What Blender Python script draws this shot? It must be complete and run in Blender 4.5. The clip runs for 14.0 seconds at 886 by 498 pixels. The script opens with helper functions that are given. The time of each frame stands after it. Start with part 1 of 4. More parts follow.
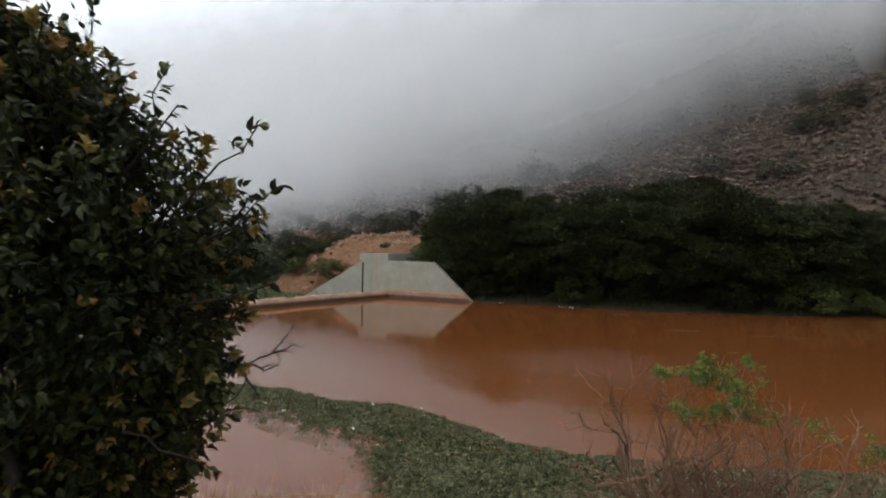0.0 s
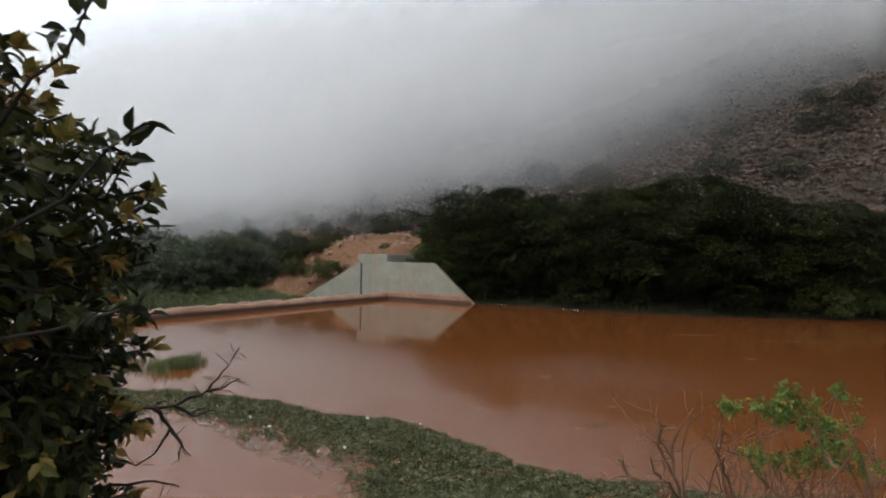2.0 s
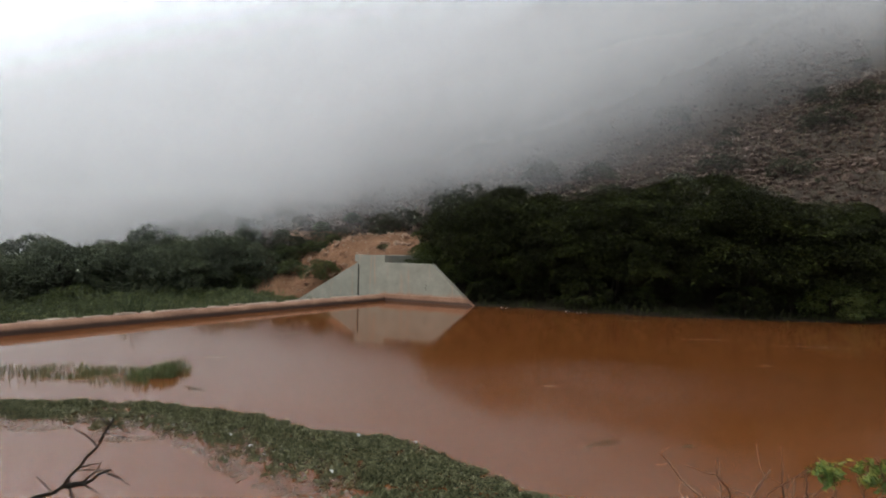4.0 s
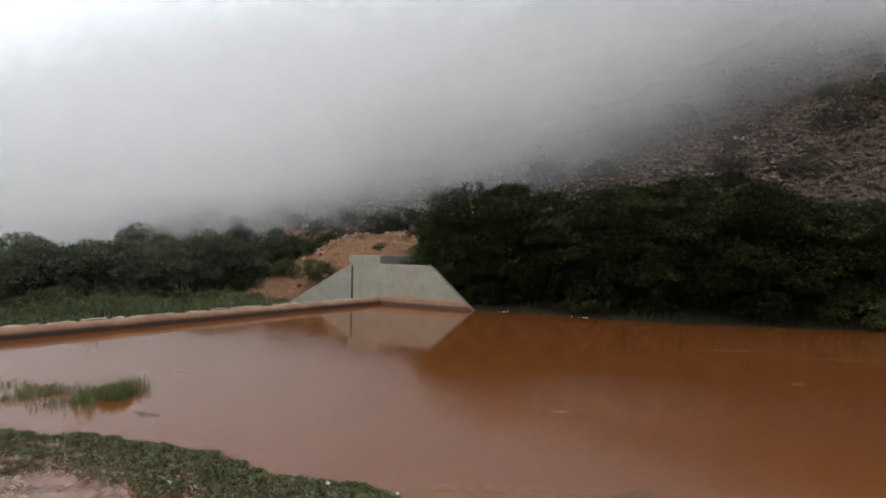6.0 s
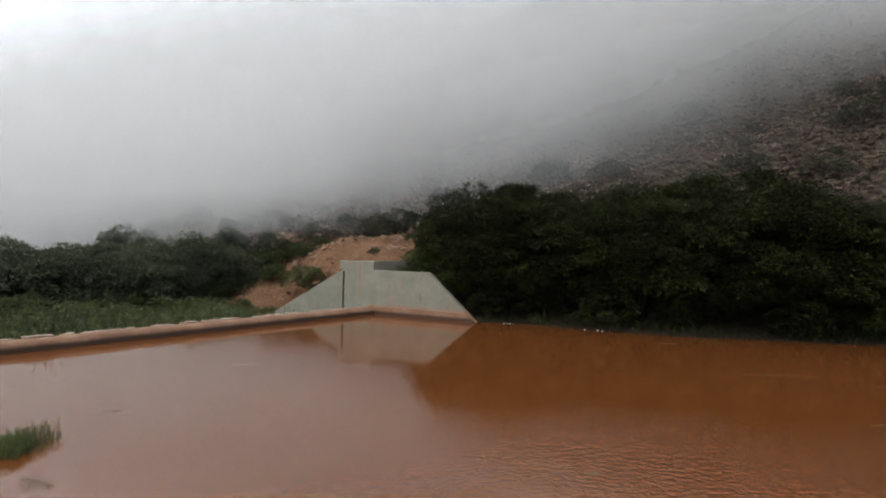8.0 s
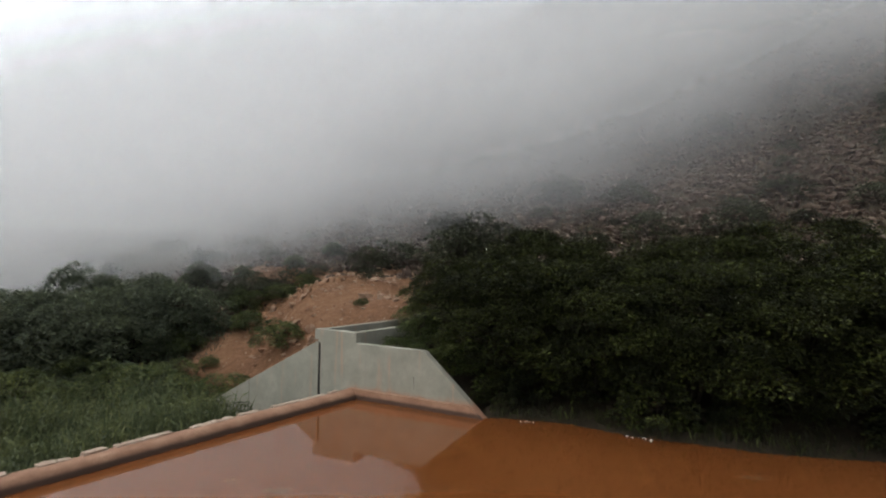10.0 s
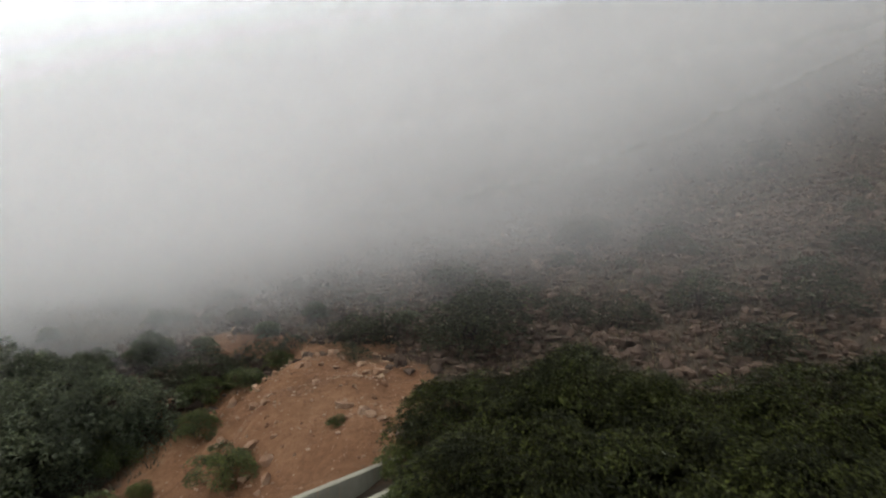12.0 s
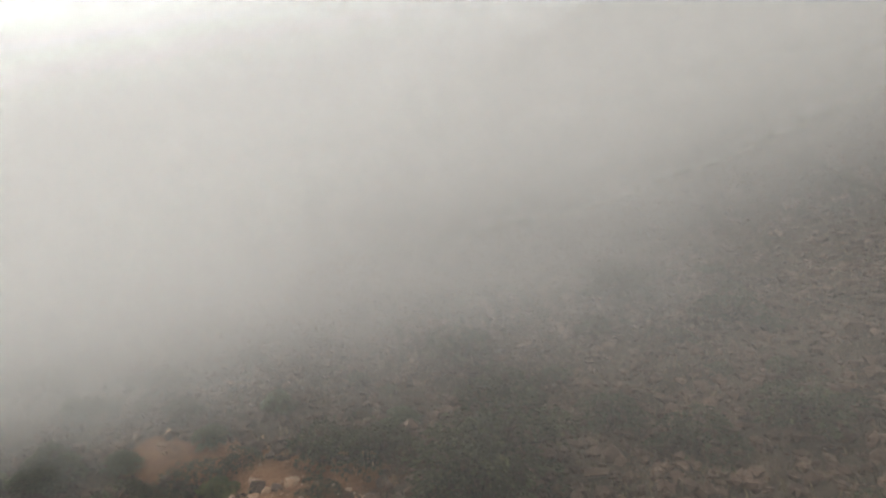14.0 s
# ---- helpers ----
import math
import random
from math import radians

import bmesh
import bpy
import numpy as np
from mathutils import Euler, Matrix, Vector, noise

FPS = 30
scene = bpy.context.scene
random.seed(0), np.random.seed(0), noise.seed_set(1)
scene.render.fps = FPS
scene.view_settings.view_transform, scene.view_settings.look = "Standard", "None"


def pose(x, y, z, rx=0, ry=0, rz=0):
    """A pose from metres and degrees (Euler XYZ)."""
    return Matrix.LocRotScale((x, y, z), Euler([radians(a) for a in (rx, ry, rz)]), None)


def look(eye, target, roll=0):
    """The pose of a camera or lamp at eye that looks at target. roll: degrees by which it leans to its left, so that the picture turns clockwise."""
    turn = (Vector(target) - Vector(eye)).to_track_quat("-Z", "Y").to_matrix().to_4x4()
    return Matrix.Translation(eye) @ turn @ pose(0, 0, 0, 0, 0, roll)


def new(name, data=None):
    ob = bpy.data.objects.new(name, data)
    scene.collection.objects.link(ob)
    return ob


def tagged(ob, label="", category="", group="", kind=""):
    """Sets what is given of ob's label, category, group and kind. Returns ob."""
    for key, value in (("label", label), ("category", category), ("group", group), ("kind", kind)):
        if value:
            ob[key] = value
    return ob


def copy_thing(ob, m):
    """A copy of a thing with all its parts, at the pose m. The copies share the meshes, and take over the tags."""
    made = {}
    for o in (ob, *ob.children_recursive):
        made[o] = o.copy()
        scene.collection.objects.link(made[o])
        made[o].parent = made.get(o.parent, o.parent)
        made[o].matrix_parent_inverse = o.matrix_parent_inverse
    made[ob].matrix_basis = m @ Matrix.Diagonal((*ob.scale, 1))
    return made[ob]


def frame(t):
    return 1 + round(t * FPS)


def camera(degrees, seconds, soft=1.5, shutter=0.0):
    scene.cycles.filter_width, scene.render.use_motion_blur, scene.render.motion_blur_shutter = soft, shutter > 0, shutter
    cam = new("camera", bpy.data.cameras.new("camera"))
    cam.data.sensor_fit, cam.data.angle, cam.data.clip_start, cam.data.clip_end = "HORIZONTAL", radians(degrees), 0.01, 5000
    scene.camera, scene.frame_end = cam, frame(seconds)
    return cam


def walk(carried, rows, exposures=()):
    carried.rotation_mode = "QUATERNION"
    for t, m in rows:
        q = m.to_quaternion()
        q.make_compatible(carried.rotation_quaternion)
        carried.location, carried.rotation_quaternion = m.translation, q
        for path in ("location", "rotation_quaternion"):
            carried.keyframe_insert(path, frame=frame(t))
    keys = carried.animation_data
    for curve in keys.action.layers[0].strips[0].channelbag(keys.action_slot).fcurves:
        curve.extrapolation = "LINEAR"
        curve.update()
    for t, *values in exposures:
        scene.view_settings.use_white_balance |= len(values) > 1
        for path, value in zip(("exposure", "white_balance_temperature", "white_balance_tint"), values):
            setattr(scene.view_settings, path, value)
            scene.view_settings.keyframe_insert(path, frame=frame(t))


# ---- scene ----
cam = camera(73.7, 14.0, soft=2.0, shutter=0.4)
PATH = [
    (0.0, 0.000, 0.000, 3.786, 0.013, -0.113, -1.135),
    (0.5, 0.006, 0.371, 3.784, 0.022, -0.083, -1.130),
    (1.0, 0.013, 0.694, 3.781, 0.013, -0.057, -1.155),
    (1.5, -0.004, 0.957, 3.773, 0.039, -0.037, -1.175),
    (2.0, -0.013, 1.165, 3.763, 0.055, -0.013, -1.171),
    (2.5, -0.019, 1.368, 3.767, 0.021, -0.008, -1.142),
    (3.0, -0.030, 1.592, 3.775, -0.015, -0.001, -1.184),
    (5.5, 0.147, 3.779, 3.890, 0.090, -0.096, -1.340),
    (6.0, 0.198, 4.439, 3.914, 0.114, -0.105, -1.421),
    (6.5, 0.252, 5.011, 3.918, 0.167, -0.059, -1.482),
    (7.0, 0.276, 5.863, 3.861, 0.227, 0.045, -1.471),
    (7.5, 0.301, 6.746, 3.852, 0.239, 0.120, -1.475),
    (10.0, 0.260, 15.231, 7.410, 0.331, 0.277, -1.351),
    (10.5, 0.269, 17.420, 8.567, 0.441, 0.367, -1.301),
    (11.0, 0.303, 19.981, 9.888, 0.559, 0.480, -1.333),
    (11.5, 0.322, 22.519, 11.181, 0.735, 0.505, -1.359),
    (12.0, 0.247, 25.220, 12.486, 0.869, 0.490, -1.424),
    (12.5, 0.182, 28.007, 13.712, 0.997, 0.436, -1.484),
    (13.0, 0.189, 30.823, 14.872, 1.159, 0.520, -1.547),
    (13.5, 0.183, 33.855, 16.089, 1.251, 0.598, -1.468),
    (14.0, 0.185, 36.923, 17.250, 1.302, 0.772, -1.457),
]
walk(cam, [(t, pose(x, y, z, 90 + pitch, roll, yaw)) for t, x, y, z, yaw, pitch, roll in PATH],
     exposures=((0.0, 0.0, 6350, 10), (7.5, 0.0, 6550, 10), (11.0, 0.0, 6600, 10), (14.0, 0.0, 7200, 10)))
scene.cycles.transparent_max_bounces = 48
scene.cycles.max_bounces, scene.cycles.diffuse_bounces = 14, 8

# ---- world and sun: overcast, brighter towards the upper left where the sun stands behind the cloud
world = bpy.data.worlds.new("overcast_sky")
scene.world = world
world.use_nodes = True
wn, wl = world.node_tree.nodes, world.node_tree.links
wn.clear()
w_out = wn.new("ShaderNodeOutputWorld")
w_bg = wn.new("ShaderNodeBackground")
w_sky = wn.new("ShaderNodeTexSky")
w_sky.sky_type, w_sky.sun_disc = "NISHITA", False
w_sky.sun_elevation, w_sky.sun_rotation = radians(48), radians(-50)
w_co = wn.new("ShaderNodeTexCoord")
w_grad = wn.new("ShaderNodeVectorMath")
w_grad.operation = "DOT_PRODUCT"
w_grad.inputs[1].default_value = (-0.62, 0.0, 0.36)
w_ramp = wn.new("ShaderNodeMapRange")
w_ramp.inputs["From Min"].default_value, w_ramp.inputs["From Max"].default_value = -0.6, 0.44
w_ramp.inputs["To Min"].default_value, w_ramp.inputs["To Max"].default_value = 0.2, 1.29
w_tint = wn.new("ShaderNodeMix")
w_tint.data_type = "RGBA"
w_tint.blend_type = "MULTIPLY"
w_tint.inputs["Factor"].default_value = 1.0
w_tint.inputs["A"].default_value = (0.955, 1.0, 1.02, 1)
w_mix = wn.new("ShaderNodeMix")
w_mix.data_type = "RGBA"
w_mix.inputs["Factor"].default_value = 0.03
wl.new(w_co.outputs["Generated"], w_grad.inputs[0])
wl.new(w_grad.outputs["Value"], w_ramp.inputs["Value"])
wl.new(w_ramp.outputs["Result"], w_tint.inputs["B"])
wl.new(w_tint.outputs["Result"], w_mix.inputs["A"])
wl.new(w_sky.outputs["Color"], w_mix.inputs["B"])
wl.new(w_mix.outputs["Result"], w_bg.inputs["Color"])
w_bg.inputs["Strength"].default_value = 1.13
wl.new(w_bg.outputs["Background"], w_out.inputs["Surface"])

sun = new("sun", bpy.data.lights.new("sun", "SUN"))
sun.data.energy, sun.data.angle, sun.data.color = 1.3, radians(40), (1.0, 0.96, 0.9)
sun.matrix_world = look((-40, 20, 50), (0, 40, 0))


# ---- helpers for meshes
rng = np.random.default_rng(7)


def link_mesh(name, v, f, material, parent=None, smooth=False, label=""):
    v, f = np.asarray(v, dtype=np.float32), np.asarray(f, dtype=np.int32)
    me = bpy.data.meshes.new(name)
    me.vertices.add(len(v))
    me.vertices.foreach_set("co", v.ravel())
    me.loops.add(f.size)
    me.loops.foreach_set("vertex_index", f.ravel())
    me.polygons.add(len(f))
    me.polygons.foreach_set("loop_start", np.arange(0, f.size, f.shape[1], dtype=np.int32))
    me.polygons.foreach_set("use_smooth", np.full(len(f), smooth))
    me.update(calc_edges=True)
    me.materials.append(material)
    ob = new(name, me)
    if parent is not None:
        ob.parent = parent
    if label:
        ob["label"] = label
    return ob


def part(name, bm, material, parent=None, label="", smooth=False):
    me = bpy.data.meshes.new(name)
    bmesh.ops.recalc_face_normals(bm, faces=bm.faces)
    for face in bm.faces:
        face.smooth = smooth
    bm.to_mesh(me)
    bm.free()
    me.materials.append(material)
    ob = new(name, me)
    if parent is not None:
        ob.parent = parent
    if label:
        ob["label"] = label
    return ob


def joined(pieces):
    vs, fs, n = [], [], 0
    for v, f in pieces:
        vs.append(v)
        fs.append(np.asarray(f) + n)
        n += len(v)
    return np.concatenate(vs), np.concatenate(fs)


def unit(a):
    return a / np.maximum(np.linalg.norm(a, axis=-1, keepdims=True), 1e-9)


def tube(points, radii, sides=6):
    p = np.asarray(points, dtype=float)
    t = unit(np.gradient(p, axis=0))
    ref = np.where(np.abs(t[:, 2:3]) > 0.9, [[1.0, 0, 0]], [[0, 0, 1.0]])
    a = unit(np.cross(t, ref))
    b = np.cross(t, a)
    ang = np.linspace(0, 2 * np.pi, sides, endpoint=False)
    ring = a[:, None] * np.cos(ang)[None, :, None] + b[:, None] * np.sin(ang)[None, :, None]
    v = (p[:, None] + ring * np.asarray(radii)[:, None, None]).reshape(-1, 3)
    n = len(p)
    i, j = np.meshgrid(np.arange(n - 1), np.arange(sides), indexing="ij")
    k = (j + 1) % sides
    f = np.stack([i * sides + j, i * sides + k, (i + 1) * sides + k, (i + 1) * sides + j], -1).reshape(-1, 4)
    return v, f


def limb(a, b, r0, r1, bend=0.15, n=6, sides=6):
    a, b = np.asarray(a, float), np.asarray(b, float)
    s = np.linspace(0, 1, n)[:, None]
    size = np.linalg.norm(b - a)
    off = rng.normal(0, bend * size, 3) * [1, 1, 0.6]
    wob = rng.normal(0, 0.025 * size, (n, 3))
    wob[0] = wob[-1] = 0
    p = a + (b - a) * s + off * (s * (1 - s) * 2) + wob
    return tube(p, r0 + (r1 - r0) * s[:, 0] ** 0.8, sides), p


def leaves(pos, way, length, width, fold=0.35, droop=0.2, spread=1.0):
    """Five-point leaves folded along the midrib: four triangles each."""
    n = len(pos)
    way = unit(way)
    side = unit(np.cross(way, rng.normal(0, 1, (n, 3)) * spread + [0, 0, 1.0]))
    up = np.cross(side, way)
    length = np.broadcast_to(length, (n,))[:, None]
    width = np.broadcast_to(width, (n,))[:, None]
    mid = pos + way * length * 0.45
    v = np.stack([
        pos,
        mid - side * width * 0.5 + up * width * fold,
        mid - up * length * 0.02,
        mid + side * width * 0.5 + up * width * fold,
        pos + way * length - up * length * droop,
    ], 1).reshape(-1, 3)
    base = np.arange(n)[:, None, None] * 5
    f = (base + np.array([[0, 2, 1], [0, 3, 2], [1, 2, 4], [2, 3, 4]])[None]).reshape(-1, 3)
    return v, f


def small_leaves(pos, way, length, width):
    """Four-point leaves for crowns seen from afar."""
    n = len(pos)
    way = unit(way * np.array([1, 1, 0.5]))
    side = unit(np.cross(way, rng.normal(0, 0.45, (n, 3)) + [0, 0, 1.0]))
    up = np.cross(side, way)
    length, width = np.broadcast_to(length, (n,))[:, None], np.broadcast_to(width, (n,))[:, None]
    mid = pos + way * length * 0.45
    v = np.stack([pos, mid - side * width * 0.5 + up * width * 0.15, pos + way * length - up * length * 0.15, mid + side * width * 0.5 + up * width * 0.15], 1).reshape(-1, 3)
    return v, np.arange(n * 4).reshape(-1, 4)


def broad_leaves(pos, way, length, width, fold=0.25, droop=0.2):
    """Ovate leaves of seven points, folded along the midrib."""
    n = len(pos)
    way = unit(way)
    side = unit(np.cross(way, rng.normal(0, 0.8, (n, 3)) + [0, 0, 1.0]))
    up = np.cross(side, way)
    length = np.broadcast_to(length, (n,))[:, None]
    width = np.broadcast_to(width, (n,))[:, None]
    at = lambda s, w, u: pos + way * length * s + side * width * w + up * (width * abs(w) * 2 * fold - length * droop * u)
    v = np.stack([at(0, 0, 0), at(0.28, -0.42, 0.05), at(0.62, -0.44, 0.35), at(1, 0, 1), at(0.62, 0.44, 0.35), at(0.28, 0.42, 0.05), at(0.48, 0, 0.18)], 1).reshape(-1, 3)
    base = np.arange(n)[:, None, None] * 7
    f = (base + np.array([[0, 6, 1], [1, 6, 2], [2, 6, 3], [3, 6, 4], [4, 6, 5], [5, 6, 0]])[None]).reshape(-1, 3)
    return v, f


def blades(pos, height, width, lean, kink=0.35):
    """Grass and reed blades: a strip of two quads that bends over."""
    n = len(pos)
    a = rng.uniform(0, 2 * np.pi, n)
    side = np.stack([np.cos(a), np.sin(a), np.zeros(n)], 1)
    b = rng.uniform(0, 2 * np.pi, n)
    bend = np.stack([np.cos(b), np.sin(b), np.zeros(n)], 1) * np.broadcast_to(lean, (n,))[:, None]
    h = np.broadcast_to(height, (n,))[:, None]
    w = np.broadcast_to(width, (n,))[:, None]
    up = np.array([[0, 0, 1.0]])
    m = pos + up * h * 0.55 + bend * h * kink
    t = pos + up * h + bend * h
    v = np.stack([pos - side * w / 2, pos + side * w / 2, m - side * w * 0.4, m + side * w * 0.4,
                  t - side * w * 0.06, t + side * w * 0.06], 1).reshape(-1, 3)
    base = np.arange(n)[:, None, None] * 6
    f = (base + np.array([[0, 1, 3, 2], [2, 3, 5, 4]])[None]).reshape(-1, 4)
    return v, f


def box(bm, a, b, m=None):
    ret = bmesh.ops.create_cube(bm, size=1.0)
    a, b = Vector(a), Vector(b)
    for v in ret["verts"]:
        v.co = Vector([(a[i] + b[i]) / 2 + v.co[i] * (b[i] - a[i]) for i in range(3)])
        if m is not None:
            v.co = m @ v.co
    return ret["verts"]


def sm(a, b, x):
    t = np.clip((x - a) / (b - a), 0, 1)
    return t * t * (3 - 2 * t)


_lat = np.random.default_rng(3).uniform(-1, 1, (256, 256))


def vnoise(x, y):
    """Smooth value noise on a lattice of one metre."""
    xi, yi = np.floor(x).astype(int), np.floor(y).astype(int)
    u, w = x - xi, y - yi
    u, w = u * u * (3 - 2 * u), w * w * (3 - 2 * w)
    g = lambda p, q: _lat[p % 256, q % 256]
    return (g(xi, yi) * (1 - u) + g(xi + 1, yi) * u) * (1 - w) + (g(xi, yi + 1) * (1 - u) + g(xi + 1, yi + 1) * u) * w


# ---- materials
def material(name):
    m = bpy.data.materials.new(name)
    m.use_nodes = True
    nt = m.node_tree
    return m, nt.nodes, nt.links, nt.nodes["Principled BSDF"]


def noise_node(nodes, links, scale, detail=6.0, rough=0.6, vec=None):
    t = nodes.new("ShaderNodeTexNoise")
    t.inputs["Scale"].default_value, t.inputs["Detail"].default_value, t.inputs["Roughness"].default_value = scale, detail, rough
    if vec is not None:
        links.new(vec, t.inputs["Vector"])
    return t.outputs["Fac"]


def ramp_node(nodes, links, fac, stops):
    r = nodes.new("ShaderNodeValToRGB")
    el = r.color_ramp.elements
    while len(el) < len(stops):
        el.new(0.5)
    for e, (p, c) in zip(el, stops):
        e.position, e.color = p, (*c, 1)
    links.new(fac, r.inputs["Fac"])
    return r.outputs["Color"]


def mix_node(nodes, links, fac, a, b, blend="MIX"):
    x = nodes.new("ShaderNodeMix")
    x.data_type, x.blend_type = "RGBA", blend
    for key, val in (("Factor", fac), ("A", a), ("B", b)):
        if isinstance(val, (int, float)):
            x.inputs[key].default_value = val
        elif isinstance(val, tuple):
            x.inputs[key].default_value = (*val, 1)
        else:
            links.new(val, x.inputs[key])
    return x.outputs["Result"]


def math_node(nodes, links, op, a, b=0.0, c=0.0, clamp=False):
    x = nodes.new("ShaderNodeMath")
    x.operation, x.use_clamp = op, clamp
    for i, val in enumerate((a, b, c)):
        if isinstance(val, (int, float)):
            x.inputs[i].default_value = val
        else:
            links.new(val, x.inputs[i])
    return x.outputs[0]


def range_node(nodes, links, val, a, b, lo=0.0, hi=1.0, kind="SMOOTHSTEP"):
    x = nodes.new("ShaderNodeMapRange")
    x.interpolation_type = kind
    for key, q in (("From Min", a), ("From Max", b), ("To Min", lo), ("To Max", hi)):
        x.inputs[key].default_value = q
    links.new(val, x.inputs["Value"])
    return x.outputs["Result"]


def bump_node(nodes, links, height, strength, dist, bsdf):
    b = nodes.new("ShaderNodeBump")
    b.inputs["Strength"].default_value, b.inputs["Distance"].default_value = strength, dist
    links.new(height, b.inputs["Height"])
    links.new(b.outputs["Normal"], bsdf.inputs["Normal"])


def world_pos(nodes):
    g = nodes.new("ShaderNodeNewGeometry")
    return g


def rough_surface(name, stops, scale=0.6, fine=14.0, rough=0.85, bump=0.4, dist=0.02, by_island=0.0):
    m, nodes, links, bsdf = material(name)
    g = world_pos(nodes)
    a = noise_node(nodes, links, scale, 5, 0.6, g.outputs["Position"])
    b = noise_node(nodes, links, fine, 6, 0.7, g.outputs["Position"])
    fac = math_node(nodes, links, "ADD", math_node(nodes, links, "MULTIPLY", a, 0.65), math_node(nodes, links, "MULTIPLY", b, 0.35))
    if by_island:
        r = math_node(nodes, links, "MULTIPLY_ADD", g.outputs["Random Per Island"], by_island, -by_island / 2)
        fac = math_node(nodes, links, "ADD", fac, r)
    col = ramp_node(nodes, links, fac, stops)
    links.new(col, bsdf.inputs["Base Color"])
    bsdf.inputs["Roughness"].default_value = rough
    bsdf.inputs["Specular IOR Level"].default_value = 0.25
    bump_node(nodes, links, b, bump, dist, bsdf)
    return m


def leaf_surface(name, stops, rough=0.55, glow=0.25, patch=0.5, spec=0.3):
    """Leaves: colour by leaf and by a slow drift over the crown, partly translucent."""
    m, nodes, links, bsdf = material(name)
    g = world_pos(nodes)
    a = noise_node(nodes, links, patch, 3, 0.6, g.outputs["Position"])
    fac = math_node(nodes, links, "ADD", math_node(nodes, links, "MULTIPLY", g.outputs["Random Per Island"], 0.6),
                    math_node(nodes, links, "MULTIPLY_ADD", a, 1.2, -0.4), clamp=True)
    col = ramp_node(nodes, links, fac, stops)
    links.new(col, bsdf.inputs["Base Color"])
    bsdf.inputs["Roughness"].default_value = rough
    bsdf.inputs["Specular IOR Level"].default_value = spec
    tr = nodes.new("ShaderNodeBsdfTranslucent")
    links.new(col, tr.inputs["Color"])
    mx = nodes.new("ShaderNodeMixShader")
    mx.inputs[0].default_value = glow
    links.new(bsdf.outputs[0], mx.inputs[1])
    links.new(tr.outputs[0], mx.inputs[2])
    links.new(mx.outputs[0], nodes["Material Output"].inputs["Surface"])
    return m


bark = rough_surface("bark", [(0.3, (0.012, 0.009, 0.007)), (0.6, (0.03, 0.023, 0.018)), (0.8, (0.06, 0.048, 0.04))], 2, 40, 0.9, 0.6, 0.01)
twig_bark = rough_surface("dry_twig", [(0.3, (0.05, 0.026, 0.018)), (0.55, (0.16, 0.085, 0.05)), (0.85, (0.34, 0.22, 0.15))], 3, 50, 0.9, 0.4, 0.005)
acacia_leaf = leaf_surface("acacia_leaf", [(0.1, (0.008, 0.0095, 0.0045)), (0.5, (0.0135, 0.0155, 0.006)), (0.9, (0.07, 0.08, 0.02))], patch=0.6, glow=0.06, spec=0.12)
# valley leaf tones are lifted to put thin haze into their colour
valley_leaf = leaf_surface("valley_leaf", [(0.1, (0.04, 0.049, 0.033)), (0.55, (0.077, 0.092, 0.055)), (0.95, (0.14, 0.155, 0.08))], patch=0.3)
shrub_leaf = leaf_surface("shrub_leaf", [(0.1, (0.022, 0.03, 0.011)), (0.55, (0.06, 0.078, 0.022)), (0.95, (0.13, 0.14, 0.036))], patch=0.35)
scrub_leaf = leaf_surface("scrub_leaf", [(0.1, (0.022, 0.026, 0.015)), (0.6, (0.042, 0.046, 0.025)), (0.95, (0.08, 0.082, 0.042))], patch=0.4, rough=0.8)
cane_leaf = leaf_surface("cane_leaf", [(0.1, (0.034, 0.044, 0.02)), (0.6, (0.078, 0.095, 0.038)), (0.95, (0.155, 0.16, 0.062))], patch=0.3)
bush_leaf = leaf_surface("bush_leaf", [(0.1, (0.009, 0.0115, 0.0045)), (0.5, (0.023, 0.028, 0.009)), (0.85, (0.055, 0.056, 0.016)), (0.99, (0.12, 0.08, 0.022))], patch=1.6, rough=0.5, glow=0.12, spec=0.14)
bud_leaf = leaf_surface("reddish_young_leaf", [(0.1, (0.09, 0.085, 0.02)), (0.5, (0.22, 0.16, 0.042)), (0.8, (0.3, 0.15, 0.042)), (1.0, (0.26, 0.075, 0.03))], patch=2.0, rough=0.45)
green_leaf = leaf_surface("fresh_green_leaf", [(0.1, (0.035, 0.07, 0.018)), (0.5, (0.09, 0.14, 0.026)), (0.9, (0.24, 0.24, 0.045))], patch=3.0)
water_weed = leaf_surface("water_weed", [(0.15, (0.014, 0.017, 0.007)), (0.45, (0.062, 0.066, 0.028)), (0.8, (0.17, 0.168, 0.088)), (1.0, (0.34, 0.33, 0.22))], patch=11.0, rough=0.7, spec=0.15)
reed_leaf = leaf_surface("reed_leaf", [(0.1, (0.03, 0.045, 0.014)), (0.5, (0.085, 0.11, 0.035)), (0.9, (0.19, 0.19, 0.09))], patch=2.0, rough=0.6)
weed_film = leaf_surface("weed_film", [(0.1, (0.05, 0.05, 0.032)), (0.6, (0.12, 0.115, 0.08)), (1.0, (0.2, 0.19, 0.14))], patch=3.0, rough=0.5)
drift_weed = leaf_surface("drift_weed", [(0.1, (0.03, 0.032, 0.018)), (0.6, (0.07, 0.072, 0.04)), (1.0, (0.13, 0.125, 0.08))], patch=2.0, rough=0.6)
dry_grass = leaf_surface("dry_grass", [(0.1, (0.12, 0.08, 0.035)), (0.5, (0.26, 0.18, 0.08)), (0.9, (0.4, 0.3, 0.15))], patch=1.0, rough=0.7)
